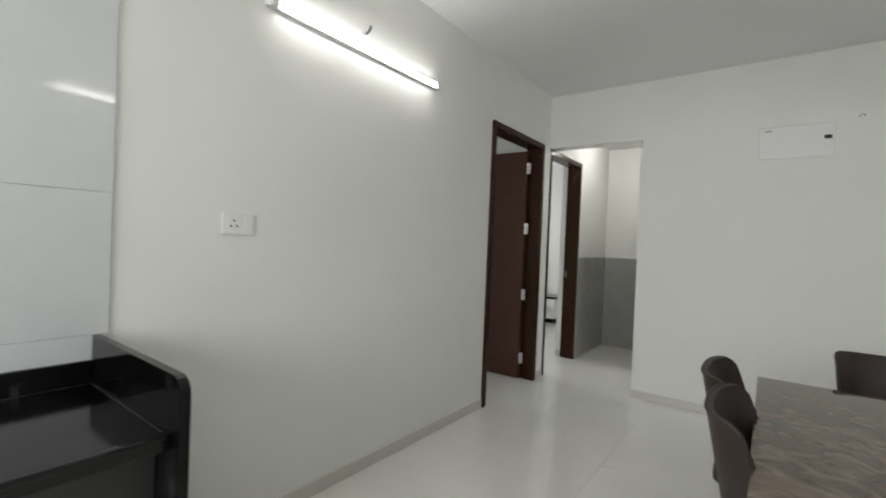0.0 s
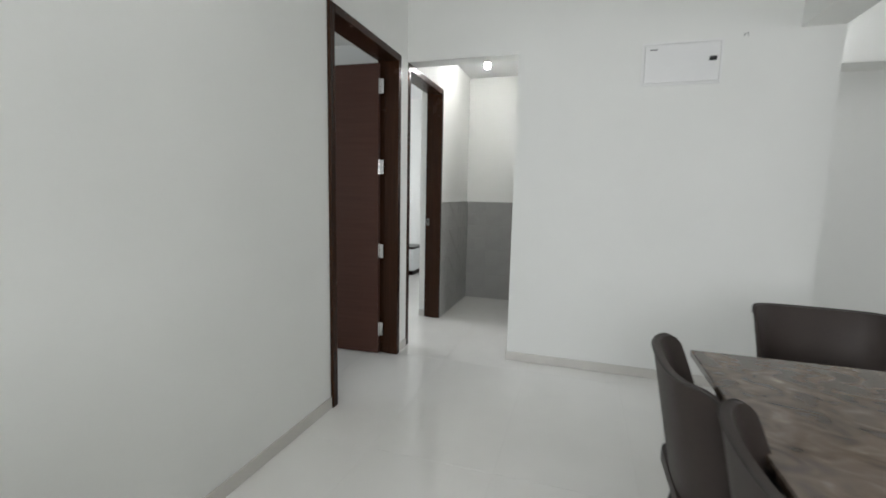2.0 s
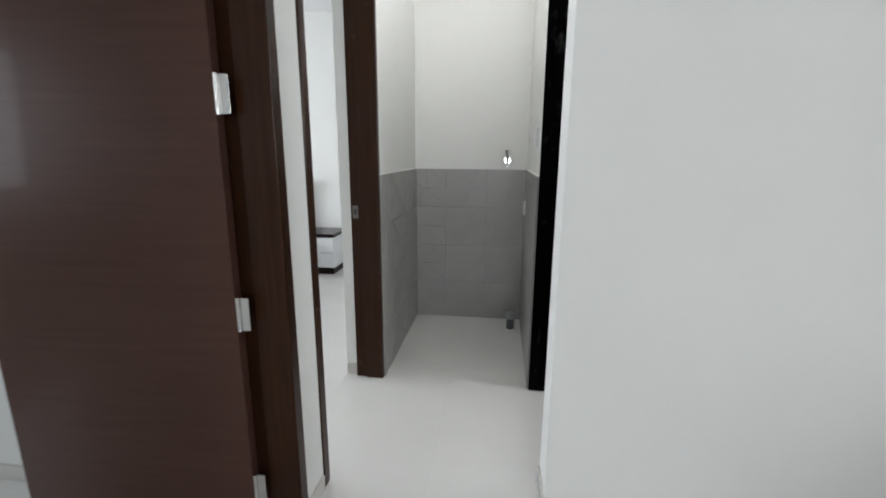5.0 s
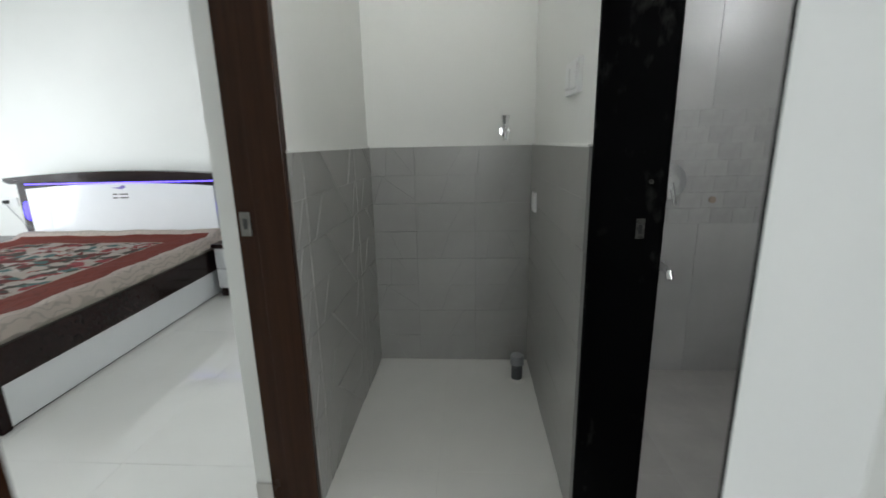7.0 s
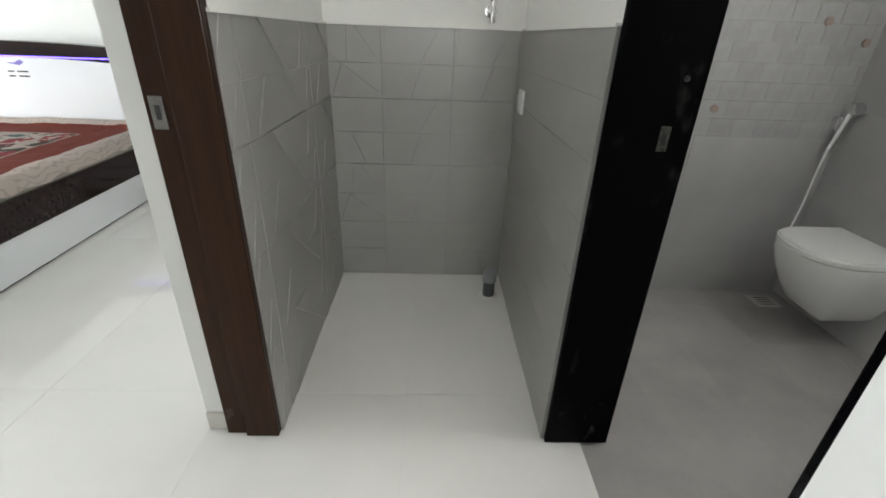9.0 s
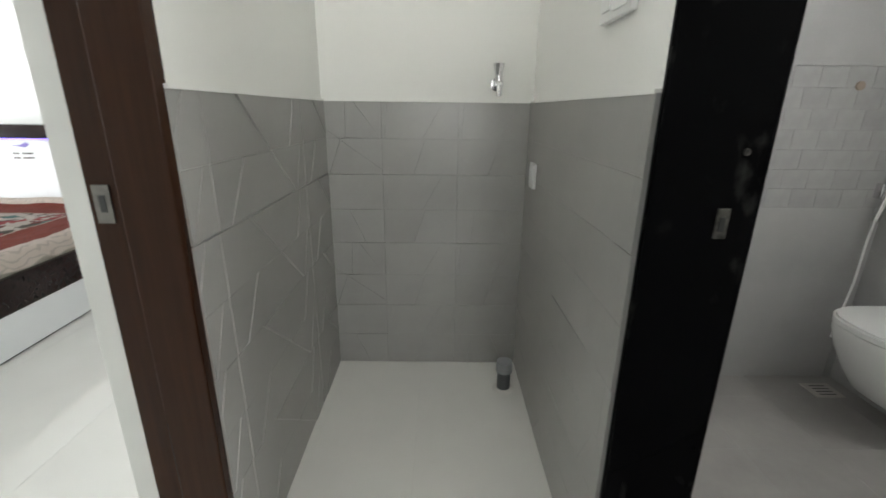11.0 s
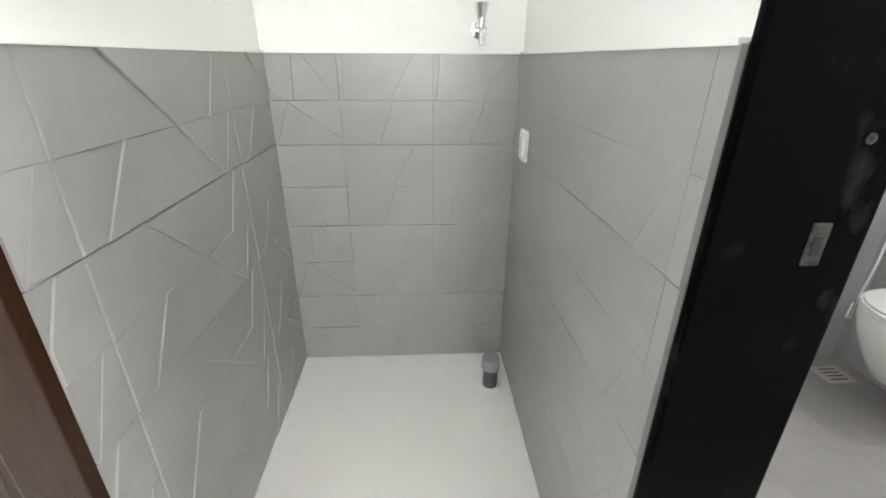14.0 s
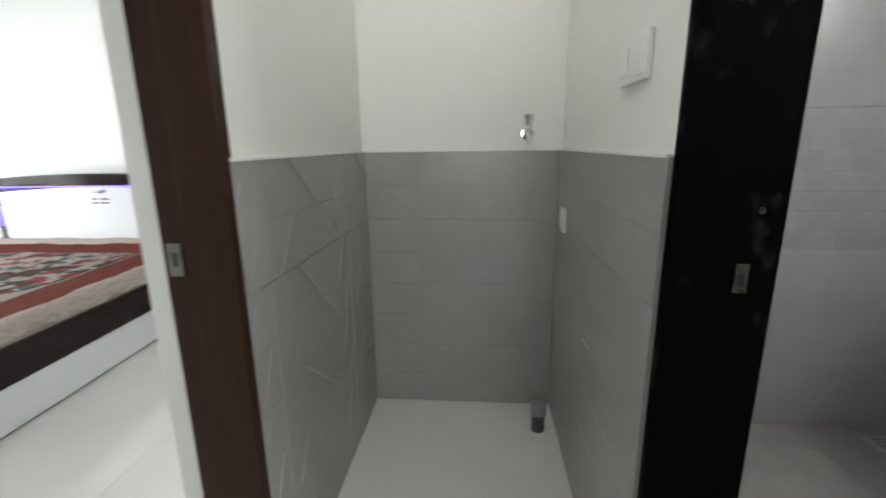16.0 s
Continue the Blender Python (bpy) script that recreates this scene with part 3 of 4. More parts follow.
def dining_chair(x, y, rz):
    """Upholstered tub chair that faces local +x: its back wraps round to short wings."""
    c = thing("dining_chair", x, y, 0, "dark brown leatherette dining chair with curved back", "chair", "chairs round the table", rz=rz)
    bm = prism(bmesh.new(), rounded_rect(-0.17, 0.25, -0.21, 0.21, 0.07), 0.38, 0.455)
    bmesh.ops.bevel(bm, geom=[e for e in bm.edges if abs(e.verts[0].co.z - e.verts[1].co.z) < 1e-4], offset=0.02, segments=3, affect="EDGES")
    part("seat", bm, M_LEATHER, c, smooth=True)
    # back shell: a curved sheet with thickness
    bm = bmesh.new()
    nu, nv = 24, 12
    grid = {}
    for side in (0, 1):
        for i in range(nu + 1):
            u = -1 + 2 * i / nu
            for j in range(nv + 1):
                v = j / nv
                wrap = abs(u) ** 2.6
                half = 0.196 + 0.034 * v
                top = 0.782 + 0.006 * u * u - 0.03 * max(0.0, (abs(u) - 0.7) / 0.3) ** 3
                zz = 0.37 + (top - 0.37) * v
                xx = -0.155 - 0.075 * v + 0.13 * wrap * (1.1 - 0.35 * v)
                yy = half * math.sin(u * math.pi / 2 * 0.96)
                nrm = Vector((1, -0.9 * u, 0)).normalized() * (0.036 * (1 - 0.5 * abs(u) ** 6) * (1 - 0.45 * v ** 8))
                grid[side, i, j] = bm.verts.new(Vector((xx, yy, zz)) + (nrm if side else Vector()))
    for i in range(nu):
        for j in range(nv):
            bm.faces.new((grid[0, i, j], grid[0, i, j + 1], grid[0, i + 1, j + 1], grid[0, i + 1, j]))
            bm.faces.new((grid[1, i, j], grid[1, i + 1, j], grid[1, i + 1, j + 1], grid[1, i, j + 1]))
    for i in range(nu):
        for j in (0, nv):
            bm.faces.new((grid[0, i, j], grid[0, i + 1, j], grid[1, i + 1, j], grid[1, i, j]))
    for j in range(nv):
        for i in (0, nu):
            bm.faces.new((grid[0, i, j], grid[1, i, j], grid[1, i, j + 1], grid[0, i, j + 1]))
    edge = [grid[0, i, nv].co.copy() for i in range(nu + 1)]
    back = part("backrest", bm, M_LEATHER, c, smooth=True)
    part("piping", pipe(bmesh.new(), edge, 0.004, 6), M_SEAM, back, "dark seam along the edge", smooth=True)
    for sx in (-1, 1):
        for sy in (-1, 1):
            bm = bmesh.new()
            rod(bm, (0.03 + sx * 0.2, sy * 0.2, 0.001), (0.03 + sx * 0.13, sy * 0.14, 0.385), 0.01, 0.017)
            part("leg", bm, M_LEG, c, smooth=True)
    return c


ch = dining_chair(1.722, -0.765, 0)
copy_thing(ch, pose(1.78, -1.225, 0))
copy_thing(ch, pose(2.188, -0.15, 0, 0, 0, -93))

# ---- utility nook ----
tp = thing("wall_tap", 0.655, NY - 0.001, 1.175, "chrome bib tap on the painted wall", "tap")
bm = bmesh.new()
rod(bm, (0, 0, 0.03), (0, -0.006, 0.03), 0.024, seg=20)
part("flange", bm, M_CHROME, tp, smooth=True)
bm = pipe(bmesh.new(), [(0, -0.004, 0.03), (0, -0.045, 0.03), (0, -0.075, 0.026), (0, -0.088, 0.01), (0, -0.09, -0.014)], 0.0105, 14)
part("spout", bm, M_CHROME, tp, smooth=True)
bm = bmesh.new()
rod(bm, (0, -0.05, 0.034), (0, -0.05, 0.062), 0.012, 0.013)
part("stem", bm, M_CHROME, tp, smooth=True)
bm = bmesh.new()
rod(bm, (0, -0.05, 0.06), (0, -0.05, 0.1), 0.013, 0.021, 8)
part("handle", bm, M_CHROME, tp)

dp = thing("drain_pipe", 0.715, 2.765, 0, "grey plastic drain pipe stub with cap", "pipe")
bm = bmesh.new()
rod(bm, (0, 0, 0.001), (0, 0, 0.1), 0.027, seg=24)
part("pipe", bm, M_GREYPL, dp, smooth=True)
bm = bmesh.new()
rod(bm, (0, 0, 0.085), (0, 0, 0.13), 0.034, 0.032, 24)
part("cap", bm, material("pale_pvc_cap", (0.3, 0.31, 0.32), 0.4, bump=0.02), dp, "paler grey cap", smooth=True)
bm = bmesh.new()
rod(bm, (0, 0, 0.0005), (0, 0, 0.008), 0.045, 0.03, 24)
part("cement_collar", bm, M_GROUT, dp, "rough cement collar")

ns = thing("nook_switch", PX, 2.80, 0.885, "small white blank plate on the tiles", "switch")
part("plate", boxes((-0.024, -0.012, -0.036, 0.036, -0.045, 0.045), bevel=0.003), M_WHITEPL, ns)
part("cover", boxes((-0.028, -0.0235, -0.022, 0.022, -0.03, 0.03), bevel=0.002), M_WHITEPL, ns)
nb = thing("nook_socket", PX, 2.165, 1.335, "white double socket plate above the tiles", "socket")
part("plate", boxes((-0.014, 0, -0.083, 0.083, -0.047, 0.047), bevel=0.003), M_WHITEPL, nb)
part("outlet", boxes((-0.018, -0.013, -0.07, 0.0, -0.034, 0.034), bevel=0.002), M_WHITEPL, nb)
part("switch", boxes((-0.018, -0.013, 0.02, 0.065, -0.028, 0.028), bevel=0.002), M_WHITEPL, nb)

bl = thing("bulb_lamp", 0.36, 2.12, NC, "lit round bulb in white ceiling holder", "lamp")
bm = bmesh.new()
rod(bm, (0, 0, -0.022), (0, 0, -0.001), 0.034, 0.042, 24)
part("base", bm, M_WHITEPL, bl, smooth=True)
bm = bmesh.new()
rod(bm, (0, 0, -0.085), (0, 0, -0.02), 0.017, 0.02, 20)
part("holder", bm, M_WHITEPL, bl, smooth=True)
bm = bmesh.new()
bmesh.ops.create_uvsphere(bm, u_segments=24, v_segments=14, radius=0.031, matrix=Matrix.Translation((0, 0, -0.115)))
part("bulb", bm, M_BULB, bl, "glowing bulb", smooth=True)

# ---- bathroom ----
BX, BY = 2.205, 2.89
wc = thing("wall_hung_toilet", BX + 0.03, 2.52, 0, "white wall-hung toilet with closed lid", "toilet")


def wc_outline(scale, length, n=20):
    length -= 0.03
    pts = [(0.0, -0.18 * scale), (0.0, 0.18 * scale)]
    for k in range(n + 1):
        a = math.pi / 2 + math.pi * k / n
        c, s = math.cos(a), math.sin(a)
        px = -0.2 + (length - 0.2) * scale * -abs(c) ** 0.85
        pts.append((px, 0.18 * scale * (1 if s > 0 else -1) * abs(s) ** 0.8))
    return pts


bm = bmesh.new()
rings = []
for h, s, ln in ((0.12, 0.5, 0.27), (0.15, 0.66, 0.32), (0.22, 0.82, 0.36), (0.3, 0.94, 0.39), (0.37, 1.0, 0.405), (0.395, 1.0, 0.405)):
    rings.append([bm.verts.new((p[0], p[1], h)) for p in wc_outline(s, ln)])
for a, b in zip(rings, rings[1:]):
    for k in range(len(a)):
        bm.faces.new((a[k], a[(k + 1) % len(a)], b[(k + 1) % len(b)], b[k]))
bm.faces.new(rings[0])
bm.faces.new(rings[-1])
part("bowl", bm, M_CERAMIC, wc, smooth=True)
bm = prism(bmesh.new(), wc_outline(1.0, 0.41), 0.399, 0.425)
bmesh.ops.bevel(bm, geom=[e for e in bm.edges if e.verts[0].co.z > 0.42 and e.verts[1].co.z > 0.42], offset=0.008, segments=2, affect="EDGES")
part("lid", bm, M_CERAMIC, wc, "closed white lid", smooth=True)

hf = thing("health_faucet", 2.165, BY, 0.83, "chrome hand spray with white hose", "faucet")
part("bracket", boxes((-0.02, 0.02, -0.03, 0, -0.03, 0.03), bevel=0.006), M_CHROME, hf)
bm = bmesh.new()
rod(bm, (0.012, -0.045, 0.06), (-0.02, -0.042, -0.115), 0.018, 0.012)
part("spray_handle", bm, M_CHROME, hf, smooth=True)
bm = bmesh.new()
rod(bm, (0.012, -0.035, 0.055), (0.012, -0.08, 0.07), 0.022, 0.026)
part("spray_head", bm, M_CHROME, hf, smooth=True)
part("hose", pipe(bmesh.new(), [(-0.02, -0.042, -0.11), (-0.035, -0.05, -0.2), (-0.055, -0.07, -0.36), (-0.08, -0.08, -0.5), (-0.08, -0.08, -0.6), (-0.05, -0.04, -0.62), (0.0, -0.002, -0.58)], 0.0042, 8), M_WHITEPL, hf, "white hose", smooth=True)

mx = thing("shower_mixer", 1.405, BY, 0.96, "round chrome shower mixer on tile", "mixer")
bm = bmesh.new()
rod(bm, (0, 0, 0), (0, -0.012, 0), 0.085, seg=28)
part("cover_plate", bm, M_CHROME, mx, smooth=True)
bm = bmesh.new()
rod(bm, (0, -0.012, 0), (0, -0.06, 0), 0.032, seg=20)
part("body", bm, M_CHROME, mx, smooth=True)
bm = bmesh.new()
rod(bm, (0, -0.05, 0), (0.02, -0.062, -0.1), 0.012, 0.008)
part("lever", bm, M_CHROME, mx, smooth=True)
spt = thing("bath_spout", 1.40, BY, 0.56, "chrome wall spout on tile", "tap")
bm = bmesh.new()
rod(bm, (0, 0, 0), (0, -0.01, 0), 0.035, seg=20)
part("flange", bm, M_CHROME, spt, smooth=True)
part("spout", pipe(bmesh.new(), [(0, -0.005, 0), (0, -0.08, 0), (0, -0.13, -0.008), (0, -0.145, -0.035)], 0.018, 12), M_CHROME, spt, smooth=True)
for px, pz in ((1.62, 0.872), (1.972, 1.212), (2.155, 1.14)):
    pl = thing("wall_plug", px, BY, pz, "small brown plumbing plug in tile", "plug")
    bm = bmesh.new()
    rod(bm, (0, 0.0, 0), (0, -0.008, 0), 0.016, seg=14)
    part("cap", bm, material("brown_plug", (0.3, 0.24, 0.19), 0.6), pl, smooth=True)
fd = thing("floor_drain", 2.08, 2.78, -0.012, "square steel floor drain cover", "drain")
part("grate", boxes((-0.06, 0.06, -0.05, 0.05, 0.0005, 0.004), bevel=0.001), M_SKIRT, fd)
for k in range(4):
    part("slot", boxes((-0.035, 0.035, -0.03 + k * 0.02 - 0.003, -0.03 + k * 0.02 + 0.003, 0.0035, 0.0046)), M_BLACKPL, fd)

# ---- bedroom ----
BXR, BXL, BY0, BY1 = -1.53, -3.27, 2.3, 4.28
TURN = 2.4
BC = Vector((BXR - 0.02, BY1, 0)) + Matrix.Rotation(radians(TURN), 3, "Z") @ Vector(((BXL - BXR) / 2, (BY0 - BY1) / 2, 0))
bed = thing("double_bed", BC.x, BC.y, 0, "double bed in dark wenge and gloss white", "bed", rz=TURN)
hw, hl = (BXR - BXL) / 2, (BY1 - BY0) / 2
for s in (-1, 1):
    a, b = sorted((s * hw, s * (hw - 0.03)))
    part("side_rail", boxes((a, b, -hl, hl, 0.205, 0.365), bevel=0.004), M_WENGE, bed, "dark wenge side rail")
    a, b = sorted((s * (hw - 0.012), s * (hw - 0.03)))
    part("side_panel", boxes((a, b, -hl, hl, 0.01, 0.204)), M_GLOSSWHITE, bed, "gloss white lower panel")
    # no real plinth: a dark strip drawn in for the shade under the panel
    a, b = sorted((s * (hw - 0.02), s * (hw - 0.03)))
    part("plinth", boxes((a, b, -hl, hl, 0.001, 0.0095)), M_WENGE, bed, "dark strip for the shadow under the panel")
part("foot_rail", boxes((-hw, hw, -hl - 0.05, -hl - 0.001, 0.002, 0.37), bevel=0.006), M_WENGE, bed, "dark wenge foot end")
part("slat_base", boxes((-hw + 0.031, hw - 0.031, -hl, hl, 0.3, 0.33)), M_WENGE, bed)


def arch(x0, x1, z0, z1, rise, n=20):
    pts = [(x0, z0), (x1, z0)]
    for k in range(n + 1):
        u = 1 - 2 * k / n
        pts.append(((x0 + x1) / 2 + u * (x1 - x0) / 2, z1 + rise * (1 - u * u)))
    return pts


hb = part("headboard", prism(bmesh.new(), arch(-0.885, 0.885, 0.05, 0.905, 0.04), hl + 0.04, hl + 0.1, "y"), M_WENGE, bed, "dark wenge headboard frame")
bm = prism(bmesh.new(), [(-0.92, 0.915), (-0.86, 0.895)] + [(-0.86 + 1.72 * k / 20, 0.895 + 0.038 * (1 - (2 * k / 20 - 1) ** 2)) for k in range(1, 20)] + [(0.86, 0.895), (0.92, 0.915), (0.92, 0.945)] + [(0.92 - 1.84 * k / 20, 0.945 + 0.042 * (1 - (2 * k / 20 - 1) ** 2)) for k in range(1, 20)] + [(-0.92, 0.945)], hl - 0.03, hl + 0.1, "y")
part("top_rail", bm, M_WENGE, hb, "dark glossy curved top rail")
part("gloss_panel", prism(bmesh.new(), arch(-0.79, 0.79, 0.3, 0.85, 0.035), hl + 0.012, hl + 0.036, "y"), M_GLOSSWHITE, hb, "gloss white headboard panel")
part("led_strip", boxes((-0.79, 0.79, hl + 0.014, hl + 0.03, 0.886, 0.893)), M_STRIP, hb, "violet light strip")
for s in (-1, 1):
    bm = bmesh.new()
    bmesh.ops.create_uvsphere(bm, u_segments=20, v_segments=10, radius=1, matrix=Matrix.Translation((s * 0.835, hl + 0.036, 0.665)) @ Matrix.Diagonal((0.033, 0.012, 0.085, 1)))
    part("side_lamp", bm, M_VIOLET, hb, "oval blue-violet lamp", smooth=True)

part("motif", prism(bmesh.new(), [(-0.06, 0.85), (0.03, 0.835), (0.06, 0.855), (0.04, 0.87), (0.0, 0.852)], hl + 0.009, hl + 0.0125, "y"), M_MOTIF, hb, "violet printed motif")
for k in range(2):
    for x0, x1 in ((-0.06, -0.02), (0.0, 0.07)):
        part("motif_line", boxes((x0, x1, hl + 0.009, hl + 0.0125, 0.79 - 0.03 * k, 0.8 - 0.03 * k)), M_DULL, hb, "small grey printed line")
mt = thing("mattress", BC.x, BC.y, 0.331, "cream mattress on the bed", "mattress", rz=TURN)
part("core", boxes((-hw + 0.035, hw - 0.035, -hl + 0.01, hl - 0.01, 0, 0.11), bevel=0.02), M_MATTRESS, mt, smooth=True)
cv = thing("bedspread", BC.x, BC.y, 0.445, "red-brown flowered bedspread with cream fringe", "bedspread", rz=TURN)
bm = bmesh.new()
nx, ny = 74, 80
g = []
for i in range(nx + 1):
    row = []
    for j in range(ny + 1):
        x = -hw - 0.012 + (2 * hw + 0.024) * i / nx
        y = -hl + 0.0 + (2 * hl - 0.02) * j / ny
        e = max(abs(x) - (hw - 0.05), 0) / 0.062
        z = 0.012 + 0.009 * noise.noise((x * 5, y * 5, 0)) - e ** 1.6 * (0.065 + 0.02 * noise.noise((y * 9, x, 3)))
        if abs(x) > hw - 0.3:
            z += 0.006 * noise.noise((x * 22, y * 16, 7))
        if y > hl - 0.2:
            z += 0.035 * math.sin(min((y - hl + 0.2) / 0.14, 1.0) * math.pi / 2) ** 2
        row.append(bm.verts.new((x, y, z + 0.004)))
    g.append(row)
for i in range(nx):
    for j in range(ny):
        bm.faces.new((g[i][j], g[i + 1][j], g[i + 1][j + 1], g[i][j + 1]))
bmesh.ops.solidify(bm, geom=bm.faces[:], thickness=0.005)
part("cover", bm, M_COVER, cv, smooth=True)


def nightstand(x, y):
    n = thing("nightstand", x, y, 0, "white two-drawer nightstand with dark top", "nightstand", "nightstands beside the bed")
    part("plinth", boxes((-0.2, 0.2, -0.185, 0.19, 0.001, 0.07)), M_WENGE, n, "dark plinth")
    part("body", boxes((-0.21, 0.21, -0.18, 0.195, 0.071, 0.395)), M_GLOSSWHITE, n)
    part("top", boxes((-0.225, 0.225, -0.21, 0.2, 0.396, 0.43), bevel=0.005), M_WENGE, n, "dark wenge top")
    for z0, z1 in ((0.075, 0.228), (0.236, 0.39)):
        d = part("drawer", boxes((-0.208, 0.208, -0.2, -0.181, z0, z1), bevel=0.003), M_GLOSSWHITE, n)
        zc = (z0 + z1) / 2
        bm = pipe(bmesh.new(), [(-0.065, -0.2, zc), (-0.055, -0.222, zc), (-0.02, -0.228, zc), (0.02, -0.228, zc), (0.055, -0.222, zc), (0.065, -0.2, zc)], 0.006, 8)
        part("handle", bm, M_CHROME, d, "curved chrome handle", smooth=True)
    return n


n1 = nightstand(-1.29, 4.16)
copy_thing(n1, pose(-3.58, 4.16, 0))

bs = thing("bedroom_socket", -3.6, 4.42, 0.72, "white socket plate with trailing cable", "socket")
part("plate", boxes((-0.09, 0.09, -0.01, 0, -0.045, 0.045), bevel=0.003), M_WHITEPL, bs)
part("plug", boxes((-0.03, 0.01, -0.035, -0.01, -0.01, 0.02), bevel=0.004), M_BLACKPL, bs, "black plug")
part("cable", pipe(bmesh.new(), [(-0.01, -0.03, -0.01), (0.03, -0.03, -0.06), (0.1, -0.02, -0.16), (0.15, -0.02, -0.28)], 0.0025, 6), M_GREYPL, bs, "thin cable")

# ---- tiles ----
FLOOR = structure("floor", boxes((-4.45, 0.9, -5.15, 4.55, -0.12, -0.0012), (0.9, 6.25, -5.15, 1.22, -0.12, -0.0012), (0.9, 6.25, 1.22, 4.55, -0.12, -0.03)), M_GROUT, "ivory polished tile floor with fine joints", "floor")
BATH = (0.908, 2.21, WY1 - 0.01, 2.9)


def minus(r, hole):
    x0, x1, y0, y1 = r
    a0, a1, b0, b1 = hole
    if x1 <= a0 or x0 >= a1 or y1 <= b0 or y0 >= b1:
        return [r]
    out = []
    if x0 < a0:
        out.append((x0, a0, y0, y1))
    if x1 > a1:
        out.append((a1, x1, y0, y1))
    m0, m1 = max(x0, a0), min(x1, a1)
    if y0 < b0:
        out.append((m0, m1, y0, b0))
    if y1 > b1:
        out.append((m0, m1, b1, y1))
    return out


def slab(rects, z0, z1, g=0.0):
    bm = bmesh.new()
    for x0, x1, y0, y1 in rects:
        if x1 - x0 > 0.004 and y1 - y0 > 0.004:
            box(bm, x0, x1, y0, y1, z0, z1)
    return bm


for i in range(-8, 10):
    for j in range(-5, 3):
        x0, y0 = 0.366 + 0.6 * i, 0.918 + 1.2 * j
        r = (max(x0, -4.4) + 0.0005, min(x0 + 0.6, 6.2) - 0.0005, max(y0, -5.1) + 0.0008, min(y0 + 1.2, 4.5) - 0.0008)
        if r[1] - r[0] < 0.01 or r[3] - r[2] < 0.01:
            continue
        cuts = minus(r, BATH)
        if cuts:
            part("tile", slab(cuts, -0.0135, 0.0), M_FLOOR, FLOOR)
bf = structure("bathroom_floor", boxes((0.908, 2.22, WY1, 2.9, -0.029, -0.0125)), M_BATHTILE, "grey matt bathroom floor tiles", "floor")
for i in range(5):
    for j in range(6):
        r = (0.909 + 0.3 * i, min(0.907 + 0.3 * (i + 1), 2.22), WY1 + 0.3 * j + 0.001, min(WY1 + 0.3 * (j + 1) - 0.001, 2.9))
        if r[1] > r[0] + 0.01 and r[3] > r[2] + 0.01:
            part("tile", slab([r], -0.02, -0.012), M_BATHFLOOR, bf)


def facets(w, h, cuts):
    """Splits a w x h rectangle by lines; each piece becomes its own tilted plane."""
    polys = [[Vector((0, 0)), Vector((w, 0)), Vector((w, h)), Vector((0, h))]]
    for (px, py, qx, qy, only) in cuts:
        p, n = Vector((px * w, py * h)), Vector((-(qy - py) * h, (qx - px) * w)).normalized()
        out = []
        for poly in polys:
            c = sum(poly, Vector((0, 0))) / len(poly)
            if (only == "up" and c.y < h * 0.5) or (only == "down" and c.y > h * 0.5):
                out.append(poly)
                continue
            sides = ([], [])
            for a, b in zip(poly, poly[1:] + poly[:1]):
                da, db_ = (a - p).dot(n), (b - p).dot(n)
                if da >= -1e-7:
                    sides[0].append(a)
                if da <= 1e-7:
                    sides[1].append(a)
                if da * db_ < -1e-12:
                    m = a.lerp(b, da / (da - db_))
                    sides[0].append(m)
                    sides[1].append(m)
            for s in sides:
                if len(s) >= 3:
                    area = abs(sum(a.x * b.y - a.y * b.x for a, b in zip(s, s[1:] + s[:1]))) / 2
                    if area > 2e-5:
                        out.append(s)
        polys = out
    return polys


CUTS = [(0, 0.5, 1, 0.5, ""), (0.245, 1, 0.825, 0, ""), (0.26, 0.5, 0.088, 0, "down"), (0.835, 0, 0.958, 0.5, "down"), (0.91, 1, 0.785, 0.5, "up")]
# half tiles of the back wall: three faces that take turns
HALF_A = [(0, 0.5, 1, 0.5, ""), (0, 0.83, 1, 0.06, ""), (0.45, 0.48, 0.29, 0, "down"), (0.79, 0.78, 1, 0.48, "up"), (0.54, 1, 0.52, 0.5, "up")]
HALF_B = [(0, 0.5, 1, 0.5, ""), (0.53, 0.5, 0.74, 0, "down"), (0.25, 0.5, 0.2, 0, "down")]
HALF_C = [(0, 0.5, 1, 0.5, ""), (0.41, 0, 0.57, 0.5, "down"), (0.53, 0.5, 0.8, 1, "up"), (0.03, 0.5, 0.07, 1, "up")]


def half_tile(column, row):
    if column > 0:
        return HALF_C if column == 1 or row % 2 else HALF_B
    return HALF_A if row % 2 else HALF_B


def half_depth(column):
    return 0.01 if column < 1 else 0.0035


def trimmed(poly, at, side):
    """The part of a polygon on one side of x = at."""
    out = []
    for a, b in zip(poly, poly[1:] + poly[:1]):
        da, db_ = (a.x - at) * side, (b.x - at) * side
        if da >= 0:
            out.append(a)
        if da * db_ < 0:
            out.append(a.lerp(b, da / (da - db_)))
    return out


